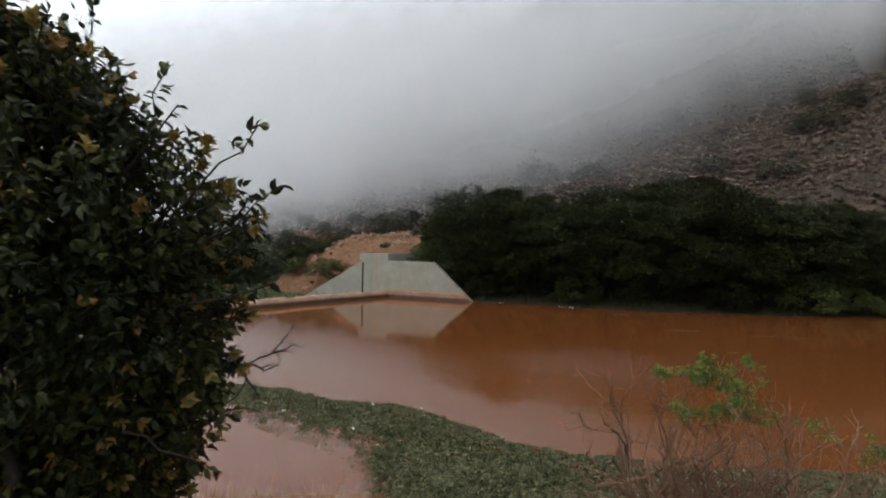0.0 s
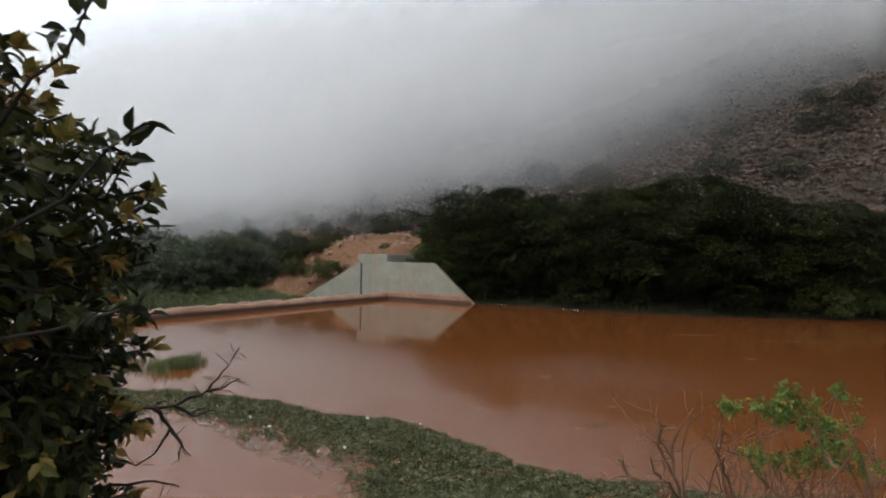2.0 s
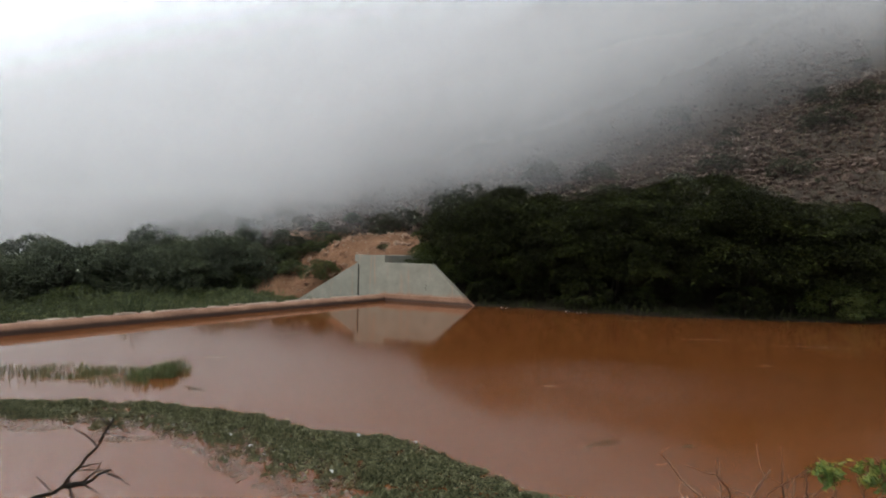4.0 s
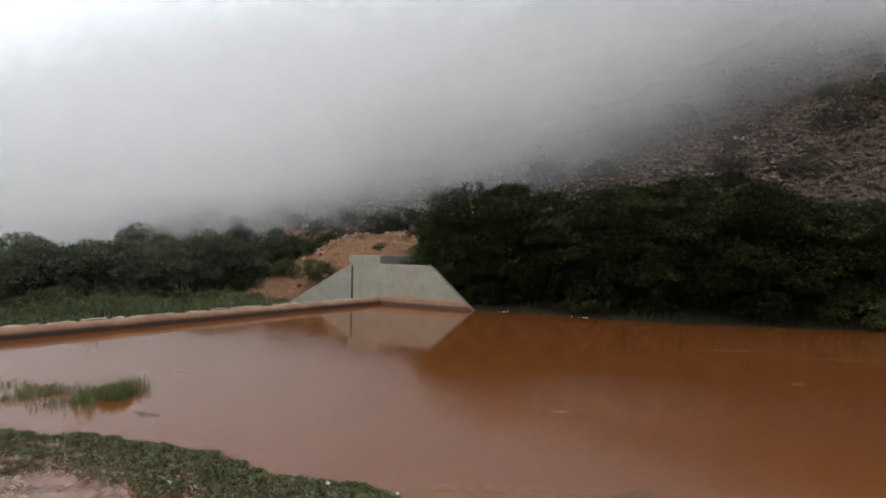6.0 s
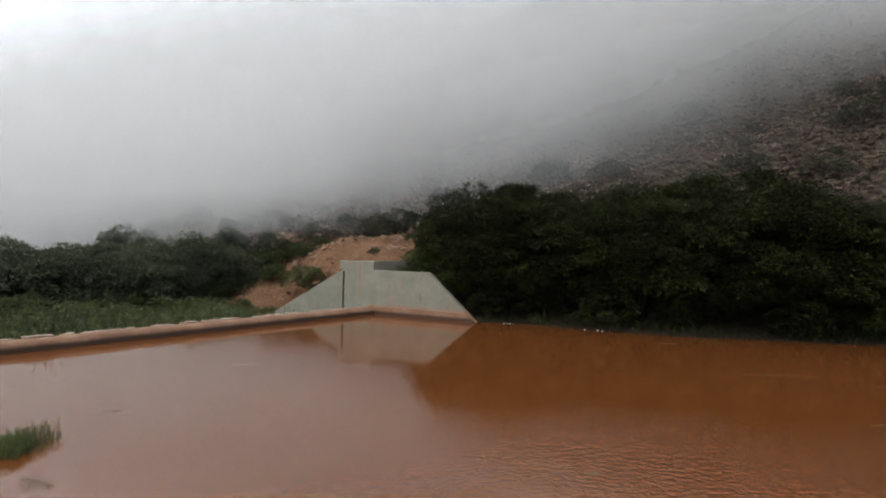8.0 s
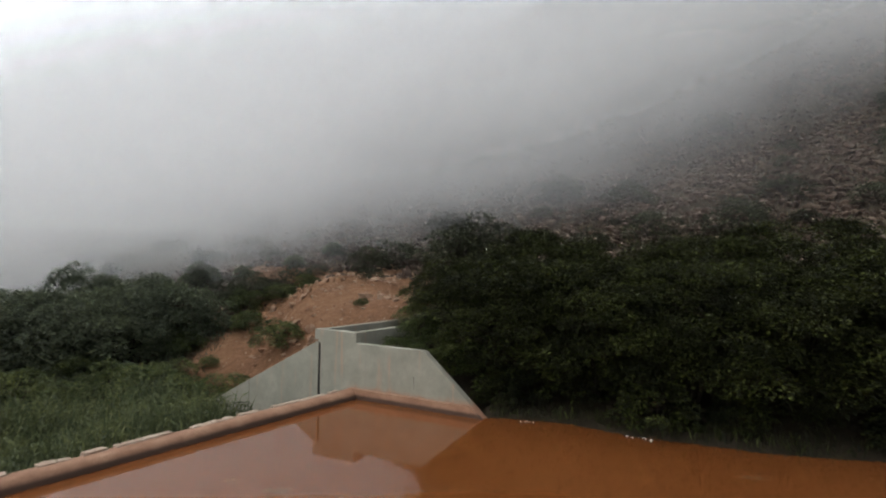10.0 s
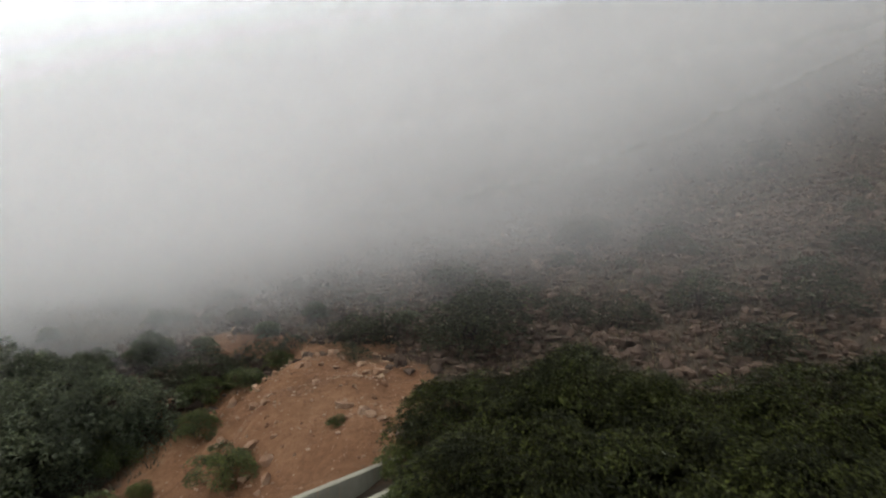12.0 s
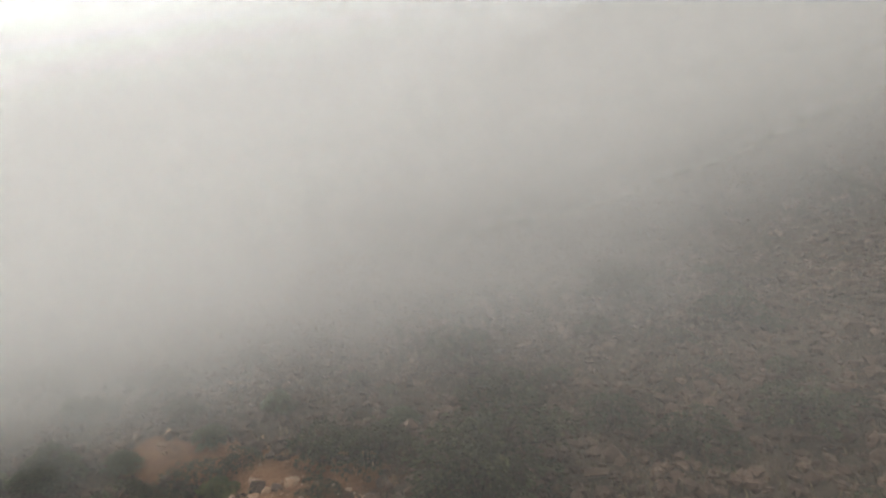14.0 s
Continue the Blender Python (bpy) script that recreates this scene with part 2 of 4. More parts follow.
hill_grass = leaf_surface("hill_grass", [(0.1, (0.04, 0.034, 0.022)), (0.5, (0.08, 0.063, 0.042)), (0.9, (0.14, 0.108, 0.07))], patch=0.2, rough=0.8)
rock = rough_surface("brown_rock", [(0.25, (0.029, 0.019, 0.014)), (0.5, (0.06, 0.04, 0.03)), (0.75, (0.118, 0.082, 0.063))], 0.5, 7.0, 0.9, 0.7, 0.05, by_island=0.22)
clay_rock = rough_surface("clay_rock", [(0.25, (0.11, 0.052, 0.03)), (0.5, (0.19, 0.11, 0.068)), (0.75, (0.32, 0.235, 0.175))], 0.8, 9.0, 0.9, 0.6, 0.04, by_island=0.5)
drift_straw = rough_surface("drift_straw", [(0.3, (0.16, 0.1, 0.045)), (0.6, (0.33, 0.24, 0.12)), (0.85, (0.5, 0.42, 0.28))], 4, 40, 0.8, 0.2, 0.004)
litter_white = rough_surface("litter", [(0.3, (0.5, 0.5, 0.48)), (0.7, (0.75, 0.75, 0.73))], 6, 30, 0.5, 0.1, 0.002)


def ground_surface():
    m, nodes, links, bsdf = material("ground_soil")
    g = world_pos(nodes)
    xyz = nodes.new("ShaderNodeSeparateXYZ")
    links.new(g.outputs["Position"], xyz.inputs[0])
    a = noise_node(nodes, links, 0.22, 6, 0.65, g.outputs["Position"])
    b = noise_node(nodes, links, 2.2, 8, 0.7, g.outputs["Position"])
    c = noise_node(nodes, links, 16.0, 6, 0.7, g.outputs["Position"])
    fac = math_node(nodes, links, "ADD", math_node(nodes, links, "MULTIPLY", a, 0.5), math_node(nodes, links, "MULTIPLY", b, 0.5))
    hill = ramp_node(nodes, links, fac, [(0.3, (0.024, 0.02, 0.015)), (0.48, (0.045, 0.036, 0.027)), (0.62, (0.074, 0.057, 0.043)), (0.8, (0.115, 0.09, 0.07))])
    clay = ramp_node(nodes, links, fac, [(0.3, (0.075, 0.037, 0.02)), (0.46, (0.14, 0.07, 0.037)), (0.6, (0.205, 0.112, 0.063)), (0.75, (0.28, 0.175, 0.11))])
    bank = ramp_node(nodes, links, fac, [(0.3, (0.07, 0.05, 0.028)), (0.5, (0.13, 0.1, 0.05)), (0.7, (0.2, 0.14, 0.08))])
    # orange clay mound: an ellipse about its middle, edges broken by noise
    dx = math_node(nodes, links, "MULTIPLY_ADD", xyz.outputs["X"], 1 / 9.4, 9.2 / 9.4)
    dy = math_node(nodes, links, "MULTIPLY_ADD", xyz.outputs["Y"], 1 / 9.0, -58.5 / 9.0)
    dx = math_node(nodes, links, "ADD", dx, math_node(nodes, links, "MULTIPLY", dy, 0.1))
    r2 = math_node(nodes, links, "ADD", math_node(nodes, links, "MULTIPLY", dx, dx), math_node(nodes, links, "MULTIPLY", dy, dy))
    r2 = math_node(nodes, links, "ADD", r2, math_node(nodes, links, "MULTIPLY_ADD", b, 1.4, -0.7))
    on_mound = range_node(nodes, links, r2, 1.25, 0.7)
    # a track of the same clay along the terrace behind it
    ex = math_node(nodes, links, "MULTIPLY_ADD", xyz.outputs["X"], 1 / 9.0, 11.5 / 9.0)
    ey = math_node(nodes, links, "MULTIPLY_ADD", xyz.outputs["Y"], 1 / 2.6, -70.2 / 2.6)
    ey = math_node(nodes, links, "ADD", ey, math_node(nodes, links, "MULTIPLY", ex, 0.9))
    e2 = math_node(nodes, links, "ADD", math_node(nodes, links, "MULTIPLY", ex, ex), math_node(nodes, links, "MULTIPLY", ey, ey))
    e2 = math_node(nodes, links, "ADD", e2, math_node(nodes, links, "MULTIPLY_ADD", b, 1.6, -0.8))
    on_mound = math_node(nodes, links, "MAXIMUM", on_mound, range_node(nodes, links, e2, 1.3, 0.6, 0.0, 0.9))
    near = range_node(nodes, links, xyz.outputs["Y"], 30, 20)
    col = mix_node(nodes, links, near, hill, bank)
    col = mix_node(nodes, links, on_mound, col, clay)
    # leaf litter on the far bank, its colour darkened for the shade below the trees
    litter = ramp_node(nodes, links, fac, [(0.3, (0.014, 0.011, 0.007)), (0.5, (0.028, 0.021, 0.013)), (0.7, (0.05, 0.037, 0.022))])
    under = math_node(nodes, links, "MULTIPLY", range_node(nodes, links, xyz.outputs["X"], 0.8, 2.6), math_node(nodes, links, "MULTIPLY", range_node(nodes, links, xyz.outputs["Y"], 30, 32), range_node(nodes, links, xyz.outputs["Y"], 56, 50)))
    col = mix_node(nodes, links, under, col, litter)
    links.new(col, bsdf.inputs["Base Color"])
    bsdf.inputs["Roughness"].default_value = 0.95
    bsdf.inputs["Specular IOR Level"].default_value = 0.15
    hh = math_node(nodes, links, "ADD", b, math_node(nodes, links, "MULTIPLY", c, 0.4))
    bump_node(nodes, links, hh, 0.9, 0.25, bsdf)
    return m


def water_surface():
    m, nodes, links, bsdf = material("muddy_water")
    g = world_pos(nodes)
    n1 = noise_node(nodes, links, 0.08, 3, 0.5, g.outputs["Position"])
    col = ramp_node(nodes, links, n1, [(0.3, (0.118, 0.037, 0.0098)), (0.7, (0.145, 0.049, 0.0145))])
    links.new(col, bsdf.inputs["Base Color"])
    bsdf.inputs["Roughness"].default_value = 0.06
    bsdf.inputs["IOR"].default_value = 1.55
    # a breeze ruffles one long patch of the surface; the rest is nearly still
    mp = nodes.new("ShaderNodeMapping")
    mp.inputs["Scale"].default_value = (1.7, 2.3, 1.0)
    links.new(g.outputs["Position"], mp.inputs["Vector"])
    rip = math_node(nodes, links, "ADD", noise_node(nodes, links, 3.4, 3, 0.55, mp.outputs["Vector"]), math_node(nodes, links, "MULTIPLY", noise_node(nodes, links, 7.5, 2, 0.5, g.outputs["Position"]), 0.6))
    xyz = nodes.new("ShaderNodeSeparateXYZ")
    links.new(g.outputs["Position"], xyz.inputs[0])
    big = noise_node(nodes, links, 0.16, 2, 0.5, g.outputs["Position"])
    dx = math_node(nodes, links, "MULTIPLY_ADD", xyz.outputs["X"], 1 / 6.5, -7.4 / 6.5)
    dy = math_node(nodes, links, "MULTIPLY_ADD", xyz.outputs["Y"], 1 / 3.8, -20.0 / 3.8)
    r2 = math_node(nodes, links, "ADD", math_node(nodes, links, "MULTIPLY", dx, dx), math_node(nodes, links, "MULTIPLY", dy, dy))
    r2 = math_node(nodes, links, "ADD", r2, math_node(nodes, links, "MULTIPLY_ADD", big, 2.0, -1.0))
    patch = math_node(nodes, links, "MULTIPLY_ADD", math_node(nodes, links, "EXPONENT", math_node(nodes, links, "MULTIPLY", r2, -1.3)), 1.0, 0.02)
    bump_node(nodes, links, math_node(nodes, links, "MULTIPLY", math_node(nodes, links, "SUBTRACT", rip, 0.8), patch), 0.62, 0.05, bsdf)
    return m


def concrete_surface():
    m, nodes, links, bsdf = material("pale_concrete")
    g = world_pos(nodes)
    a = noise_node(nodes, links, 0.7, 6, 0.65, g.outputs["Position"])
    b = noise_node(nodes, links, 18.0, 6, 0.7, g.outputs["Position"])
    mp = nodes.new("ShaderNodeMapping")
    mp.inputs["Scale"].default_value = (2.2, 2.2, 0.14)
    links.new(g.outputs["Position"], mp.inputs["Vector"])
    s = noise_node(nodes, links, 1.6, 4, 0.6, mp.outputs["Vector"])
    base = ramp_node(nodes, links, math_node(nodes, links, "ADD", math_node(nodes, links, "MULTIPLY", a, 0.7), math_node(nodes, links, "MULTIPLY", b, 0.3)),
                     [(0.3, (0.155, 0.147, 0.115)), (0.5, (0.215, 0.205, 0.163)), (0.75, (0.305, 0.29, 0.238))])
    streak = range_node(nodes, links, s, 0.56, 0.72, 0.0, 0.55)
    col = mix_node(nodes, links, streak, base, (0.33, 0.21, 0.14))
    # dried mud left by higher water on the lower part
    xyz = nodes.new("ShaderNodeSeparateXYZ")
    links.new(g.outputs["Position"], xyz.inputs[0])
    z = math_node(nodes, links, "ADD", xyz.outputs["Z"], math_node(nodes, links, "MULTIPLY_ADD", a, 0.8, -0.4))
    mud = range_node(nodes, links, z, 0.75, 0.35, 0.0, 0.85)
    mud = math_node(nodes, links, "MULTIPLY", mud, range_node(nodes, links, xyz.outputs["X"], -4.9, -4.3))
    col = mix_node(nodes, links, mud, col, (0.28, 0.13, 0.075))
    links.new(col, bsdf.inputs["Base Color"])
    bsdf.inputs["Roughness"].default_value = 0.85
    bump_node(nodes, links, b, 0.25, 0.01, bsdf)
    return m


def weir_surface():
    m, nodes, links, bsdf = material("mud_stained_concrete")
    g = world_pos(nodes)
    a = noise_node(nodes, links, 0.9, 6, 0.65, g.outputs["Position"])
    b = noise_node(nodes, links, 14.0, 6, 0.7, g.outputs["Position"])
    fac = math_node(nodes, links, "ADD", math_node(nodes, links, "MULTIPLY", a, 0.6), math_node(nodes, links, "MULTIPLY", b, 0.4))
    col = ramp_node(nodes, links, fac, [(0.3, (0.15, 0.072, 0.041)), (0.5, (0.235, 0.122, 0.072)), (0.7, (0.33, 0.2, 0.13))])
    xyz = nodes.new("ShaderNodeSeparateXYZ")
    links.new(g.outputs["Position"], xyz.inputs[0])
    z = math_node(nodes, links, "ADD", xyz.outputs["Z"], math_node(nodes, links, "MULTIPLY_ADD", a, 0.1, -0.05))
    # the face turns near black towards the waterline
    low_dark = range_node(nodes, links, z, 0.3, 0.13, 0.0, 0.95)
    col = mix_node(nodes, links, low_dark, col, (0.042, 0.02, 0.011))
    links.new(col, bsdf.inputs["Base Color"])
    bsdf.inputs["Roughness"].default_value = 0.8
    bump_node(nodes, links, b, 0.35, 0.015, bsdf)
    return m


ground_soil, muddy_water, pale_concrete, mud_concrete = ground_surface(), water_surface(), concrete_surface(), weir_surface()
joint_filler = rough_surface("joint_filler", [(0.3, (0.012, 0.012, 0.012)), (0.7, (0.03, 0.028, 0.026))], 3, 30, 0.9, 0.3, 0.01)
crest_stone = rough_surface("crest_mortar", [(0.3, (0.17, 0.1, 0.066)), (0.55, (0.27, 0.19, 0.14)), (0.75, (0.4, 0.33, 0.26))], 2, 20, 0.85, 0.4, 0.01, by_island=0.3)


def fog_surface(step):
    """Cloud: droplets that scatter the sky's light; denser behind a slanting front and with height."""
    m, nodes, links, bsdf = material("cloud_droplets")
    nodes.remove(bsdf)
    g = world_pos(nodes)
    xyz = nodes.new("ShaderNodeSeparateXYZ")
    links.new(g.outputs["Position"], xyz.inputs[0])
    n1 = noise_node(nodes, links, 0.035, 4, 0.55, g.outputs["Position"])
    n2 = noise_node(nodes, links, 0.16, 3, 0.6, g.outputs["Position"])
    X, Y, Z = xyz.outputs["X"], xyz.outputs["Y"], xyz.outputs["Z"]
    wisp = math_node(nodes, links, "ADD", math_node(nodes, links, "MULTIPLY_ADD", n1, 22.0, -11.0), math_node(nodes, links, "MULTIPLY_ADD", n2, 8.0, -4.0))
    # cloud on the slope: starts behind a front that lies farther back towards the right
    xc = math_node(nodes, links, "MINIMUM", math_node(nodes, links, "MAXIMUM", X, -50.0), 42.0)
    front = math_node(nodes, links, "ADD", math_node(nodes, links, "MULTIPLY_ADD", xc, -FOG_SLANT, -FOG_START), Y)
    front = math_node(nodes, links, "ADD", front, math_node(nodes, links, "MULTIPLY_ADD", Z, FOG_RISE, -8 * FOG_RISE))
    high = math_node(nodes, links, "MAXIMUM", math_node(nodes, links, "MULTIPLY_ADD", Z, 1.5, -1.5 * 19.5), 0.0)
    front = math_node(nodes, links, "ADD", front, high)
    left = math_node(nodes, links, "MAXIMUM", math_node(nodes, links, "MULTIPLY_ADD", xc, -1.0, -8.0), 0.0)
    front = math_node(nodes, links, "ADD", front, math_node(nodes, links, "MULTIPLY_ADD", left, 0.45, wisp))
    rho = range_node(nodes, links, front, 0.0, FOG_DEPTH, 0.0, FOG_DENSE)
    # its top follows the slope
    over = math_node(nodes, links, "ADD", math_node(nodes, links, "MULTIPLY_ADD", X, -0.24, 75 * 0.30 - 7.0), math_node(nodes, links, "MULTIPLY_ADD", Y, -0.30, Z))
    over = math_node(nodes, links, "ADD", over, math_node(nodes, links, "MULTIPLY", wisp, 0.5))
    rho = math_node(nodes, links, "MULTIPLY", rho, range_node(nodes, links, over, FOG_THICK, -12.0, 0.0, 1.0))
    # thin scud under the cloud over the valley
    scud = math_node(nodes, links, "MULTIPLY", range_node(nodes, links, Z, 8.6, 16.0, 0.0, SCUD), range_node(nodes, links, X, 32.0, 8.0))
    scud = math_node(nodes, links, "MULTIPLY", scud, range_node(nodes, links, Z, 34.0, 18.0))
    rho = math_node(nodes, links, "ADD", rho, scud)
    clear = math_node(nodes, links, "EXPONENT", math_node(nodes, links, "MULTIPLY", rho, -step))
    df, tl, tp = nodes.new("ShaderNodeBsdfDiffuse"), nodes.new("ShaderNodeBsdfTranslucent"), nodes.new("ShaderNodeBsdfTransparent")
    df.inputs["Color"].default_value = tl.inputs["Color"].default_value = (0.99, 0.99, 0.99, 1)
    sc, mx = nodes.new("ShaderNodeMixShader"), nodes.new("ShaderNodeMixShader")
    links.new(df.outputs[0], sc.inputs[1])
    links.new(tl.outputs[0], sc.inputs[2])
    links.new(clear, mx.inputs[0])
    links.new(sc.outputs[0], mx.inputs[1])
    links.new(tp.outputs[0], mx.inputs[2])
    links.new(mx.outputs[0], nodes["Material Output"].inputs["Surface"])
    return m


FOG_START, FOG_SLANT, FOG_RISE, FOG_DEPTH, FOG_DENSE, FOG_THICK, SCUD = 68.5, 0.6, 0.28, 44.0, 0.17, 45.0, 0.0095

# ---- plan of the shore, the weir and the abutment
WALL_A = np.array([-6.46, 46.0])          # top corner of the abutment's front face
WALL_D = np.array([0.888, -0.46])         # along the wall towards the lake's right bank
WALL_N = np.array([0.46, 0.888])          # behind the wall
WEIR_A = np.array([-4.35, 44.5])          # where the weir's crest meets the wall
WEIR_D = np.array([-0.566, -0.8244])        # along the weir
WEIR_N = np.array([-0.8244, 0.566])         # downstream
WEIR_LENGTH = 31.0


def wall_dist(x, y):
    return (x - WALL_A[0]) * WALL_N[0] + (y - WALL_A[1]) * WALL_N[1]


def wall_along(x, y):
    return (x - WALL_A[0]) * WALL_D[0] + (y - WALL_A[1]) * WALL_D[1]


def weir_dist(x, y):
    return (x - WEIR_A[0]) * WEIR_N[0] + (y - WEIR_A[1]) * WEIR_N[1]


def far_shore(x):
    return np.interp(x, [2, 5.4, 8, 13, 20, 28, 60, 120], [41.9, 41.3, 39.6, 37.7, 36.8, 36.4, 33, 20])


def near_shore(x):
    return 7.6 + 0.9 * vnoise(x * 0.5, x * 0 + 3.3) + np.maximum(0, -x - 12) * 1.25 + np.maximum(0, x - 18) * 0.15


def hill_height(x, y):
    side = np.interp(x, [-120, -40, -23, -7, 15, 25, 44, 80, 200], [-9, -2.6, -0.5, 0.0, 2.8, 4.7, 11.0, 26, 70])
    back = np.maximum(0, y - 70)
    rise = 0.15 * (np.minimum(y, 130) - 60) + 0.22 * np.minimum(back, 60) ** 2 / (np.minimum(back, 60) + 14)
    rise = rise + 0.25 * (np.clip(y, 52, 74) - 68) * sm(10, 35, x)
    rise = rise + 0.5 * np.minimum(np.maximum(0, y - 92 + np.maximum(0, x - 40) * 0.25), 50) * sm(14, 44, x)
    # the slope steepens above and goes on up into the cloud
    rise = rise + 0.42 * np.maximum(0, np.minimum(y, 132) - 88) * sm(-30, 20, x) + 0.2 * np.maximum(0, np.minimum(y, 150) - 90) * sm(-34, 0, x)
    return 4.3 + rise + side + 0.9 * vnoise(x * 0.09, y * 0.09) + 0.35 * vnoise(x * 0.35 + 9, y * 0.35) + 0.16 * vnoise(x * 0.9, y * 0.9 + 4)


def ground_height(x, y):
    x, y = np.asarray(x, float), np.asarray(y, float)
    hill = hill_height(x, y)
    # the clay mound ends in a short steep bank on its left
    edge = -(x + 14.0 - np.maximum(0, np.minimum(y, 68) - 57) * 0.3)
    hill = hill - 1.3 * sm(-0.6, 1.8, edge) * sm(74, 64, y) * sm(30, 12, edge) + 0.5 * np.exp(-((x + 8) / 5) ** 2 - ((y - 59) / 7) ** 2)
    wd, vd, along = wall_dist(x, y), weir_dist(x, y), wall_along(x, y)
    # right bank, from the shore up to the hill
    d = y - far_shore(x)
    bank = np.where(d > 0, 0.15 * d, 0.3 * d)
    right = bank + (hill - bank) * sm(1, 24, d)
    # behind the abutment
    fill = np.where(along > -1.0, 2.1, 2.1 - (-1.0 - along) * 0.62) - np.maximum(0, along - 5.6) * 0.85
    behind = fill + (hill - fill) * sm(0.5, 11, wd)
    low = -2.6 + 0.25 * vnoise(x * 0.4, y * 0.4)
    behind = np.where(wd < 0.75, low, behind)
    # open valley past the wall's end
    open_v = low + (hill - low) * sm(0, 16, wd)
    keep = sm(-11.5, -8.5, along)
    left = open_v + (behind - open_v) * keep
    blend = sm(1.2, 3.4, x)
    back_side = left + (right - left) * blend
    # the lake's bed and its near bank
    e = near_shore(x) - y
    near = np.where(e > 0, np.minimum(0.30 * e, 1.55 + 0.03 * e) + 0.12 * vnoise(x * 0.8, y * 0.8), 0.16 * e)
    near = np.minimum(near, 2.6)
    bed = np.maximum(near, -1.6)
    lake = np.where(x > 2.0, np.where(d > 0, right, np.maximum(bed, np.maximum(0.3 * d, -1.6))), bed)
    out = np.where((x > 2.0) & (d > 0), right, lake)
    out = np.where((x <= 2.0 + 0 * y) & (wd > 0), back_side, out)
    down = np.where(vd > 0.9, low + np.maximum(0, -(along + 26)) * 0.03, 0)
    channel = (vd > 0.9) & (wd <= 0)
    side_bank = sm(22, 34, -((x - WEIR_A[0]) * -WEIR_D[0] + (y - WEIR_A[1]) * -WEIR_D[1]))
    out = np.where(channel, down + (np.maximum(near, 1.0) - down) * side_bank, out)
    return out


def spaced(lo, hi, step, far):
    core = np.arange(lo, hi + step, step)
    grow, pos, s = [], core[-1], step
    while pos < far:
        s *= 1.35
        pos += s
        grow.append(pos)
    back, pos, s = [], core[0], step
    while pos > -far:
        s *= 1.35
        pos -= s
        back.append(pos)
    return np.concatenate([back[::-1], core, grow])


gx, gy = spaced(-45, 75, 0.55, 900), spaced(-6, 112, 0.55, 900)
GX, GY = np.meshgrid(gx, gy, indexing="ij")
GZ = ground_height(GX, GY)
nx, ny = len(gx), len(gy)
ii, jj = np.meshgrid(np.arange(nx - 1), np.arange(ny - 1), indexing="ij")
quad = np.stack([ii * ny + jj, (ii + 1) * ny + jj, (ii + 1) * ny + jj + 1, ii * ny + jj + 1], -1).reshape(-1, 4)
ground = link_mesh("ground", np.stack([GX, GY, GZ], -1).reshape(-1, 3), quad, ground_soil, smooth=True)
tagged(ground, "dry stony hillside, clay mound and lake banks", "ground", kind="structure")

# lake surface, ending under the weir and the abutment
bm = bmesh.new()
we = WEIR_A + WEIR_D * WEIR_LENGTH + WEIR_N * 0.45
wa = WEIR_A + WEIR_N * 0.45
wt = WALL_A + WALL_D * 9.8 + WALL_N * 0.2
outline = [(wa[0], wa[1]), (wt[0], wt[1]), (2.6, 44), (30, 44), (90, 40), (140, 26), (140, -1), (-30, -1), (we[0], we[1])]
bm.faces.new([bm.verts.new((x, y, 0.0)) for x, y in outline])
water = part("water", bm, muddy_water)
tagged(water, "still reddish-brown muddy lake water with faint ripples", "water", kind="structure")


def scatter_rocks(n, pick, size_lo, size_hi, sink=0.3, skew=2.2):
    """Broken stones: boxes of twelve corners cut at random, set into the ground."""
    base = bmesh.new()
    bmesh.ops.create_icosphere(base, subdivisions=1, radius=1.0)
    bv = np.array([v.co for v in base.verts])
    bf = np.array([[v.index for v in f.verts] for f in base.faces])
    base.free()
    vs, fs = [], []
    x, y = pick(n)
    z = ground_height(x, y)
    size = size_lo * (size_hi / size_lo) ** (rng.uniform(0, 1, n) ** skew)
    for k in range(n):
        v = bv * (1 + rng.uniform(-0.22, 0.22, (len(bv), 1)))
        for _ in range(4):
            q = unit(rng.normal(0, 1, 3))
            cut = rng.uniform(0.35, 0.7)
            d = v @ q
            v = v - np.maximum(0, d - cut)[:, None] * q
        v = v * rng.uniform(0.6, 1.25, 3) * [1, 1, 0.75]
        a = rng.uniform(0, 6.28)
        c, s = np.cos(a), np.sin(a)
        v = v @ np.array([[c, -s, 0], [s, c, 0], [0, 0, 1]]).T * size[k]
        vs.append(v + [x[k], y[k], z[k] + size[k] * (0.45 - sink)])
        fs.append(bf + k * len(bv))
    return np.concatenate(vs), np.concatenate(fs)


# ---- fog bank over the hill
STEPS = [(42.0 + 3.0 * k, 3.0) for k in range(9)] + [(69.0 + 1.6 * k, 1.6) for k in range(18)] + [(98.4 + 3.4 * k, 3.4) for k in range(12)]
droplets = [fog_surface(3.0), fog_surface(1.6), fog_surface(3.4)]
fog_v, fog_f = [], []
for k, (y, step) in enumerate(STEPS):
    if y < 68:
        x0, x1, z0 = -120, 40, 8.5
    else:
        x0, x1, z0 = -190, min(230.0, max(60.0, (y - 60.0) * 2.4)) if y < 98 else 230.0, -8
    fog_v += [(x0, y, z0), (x1, y, z0), (x1, y, 150), (x0, y, 150)]
    fog_f.append([4 * k, 4 * k + 1, 4 * k + 2, 4 * k + 3])
fog = link_mesh("fog_bank", fog_v, fog_f, droplets[0])
fog.data.materials.append(droplets[1])
fog.data.materials.append(droplets[2])
fog.data.polygons.foreach_set("material_index", [0 if y < 68 else 1 if y < 98 else 2 for y, _ in STEPS])
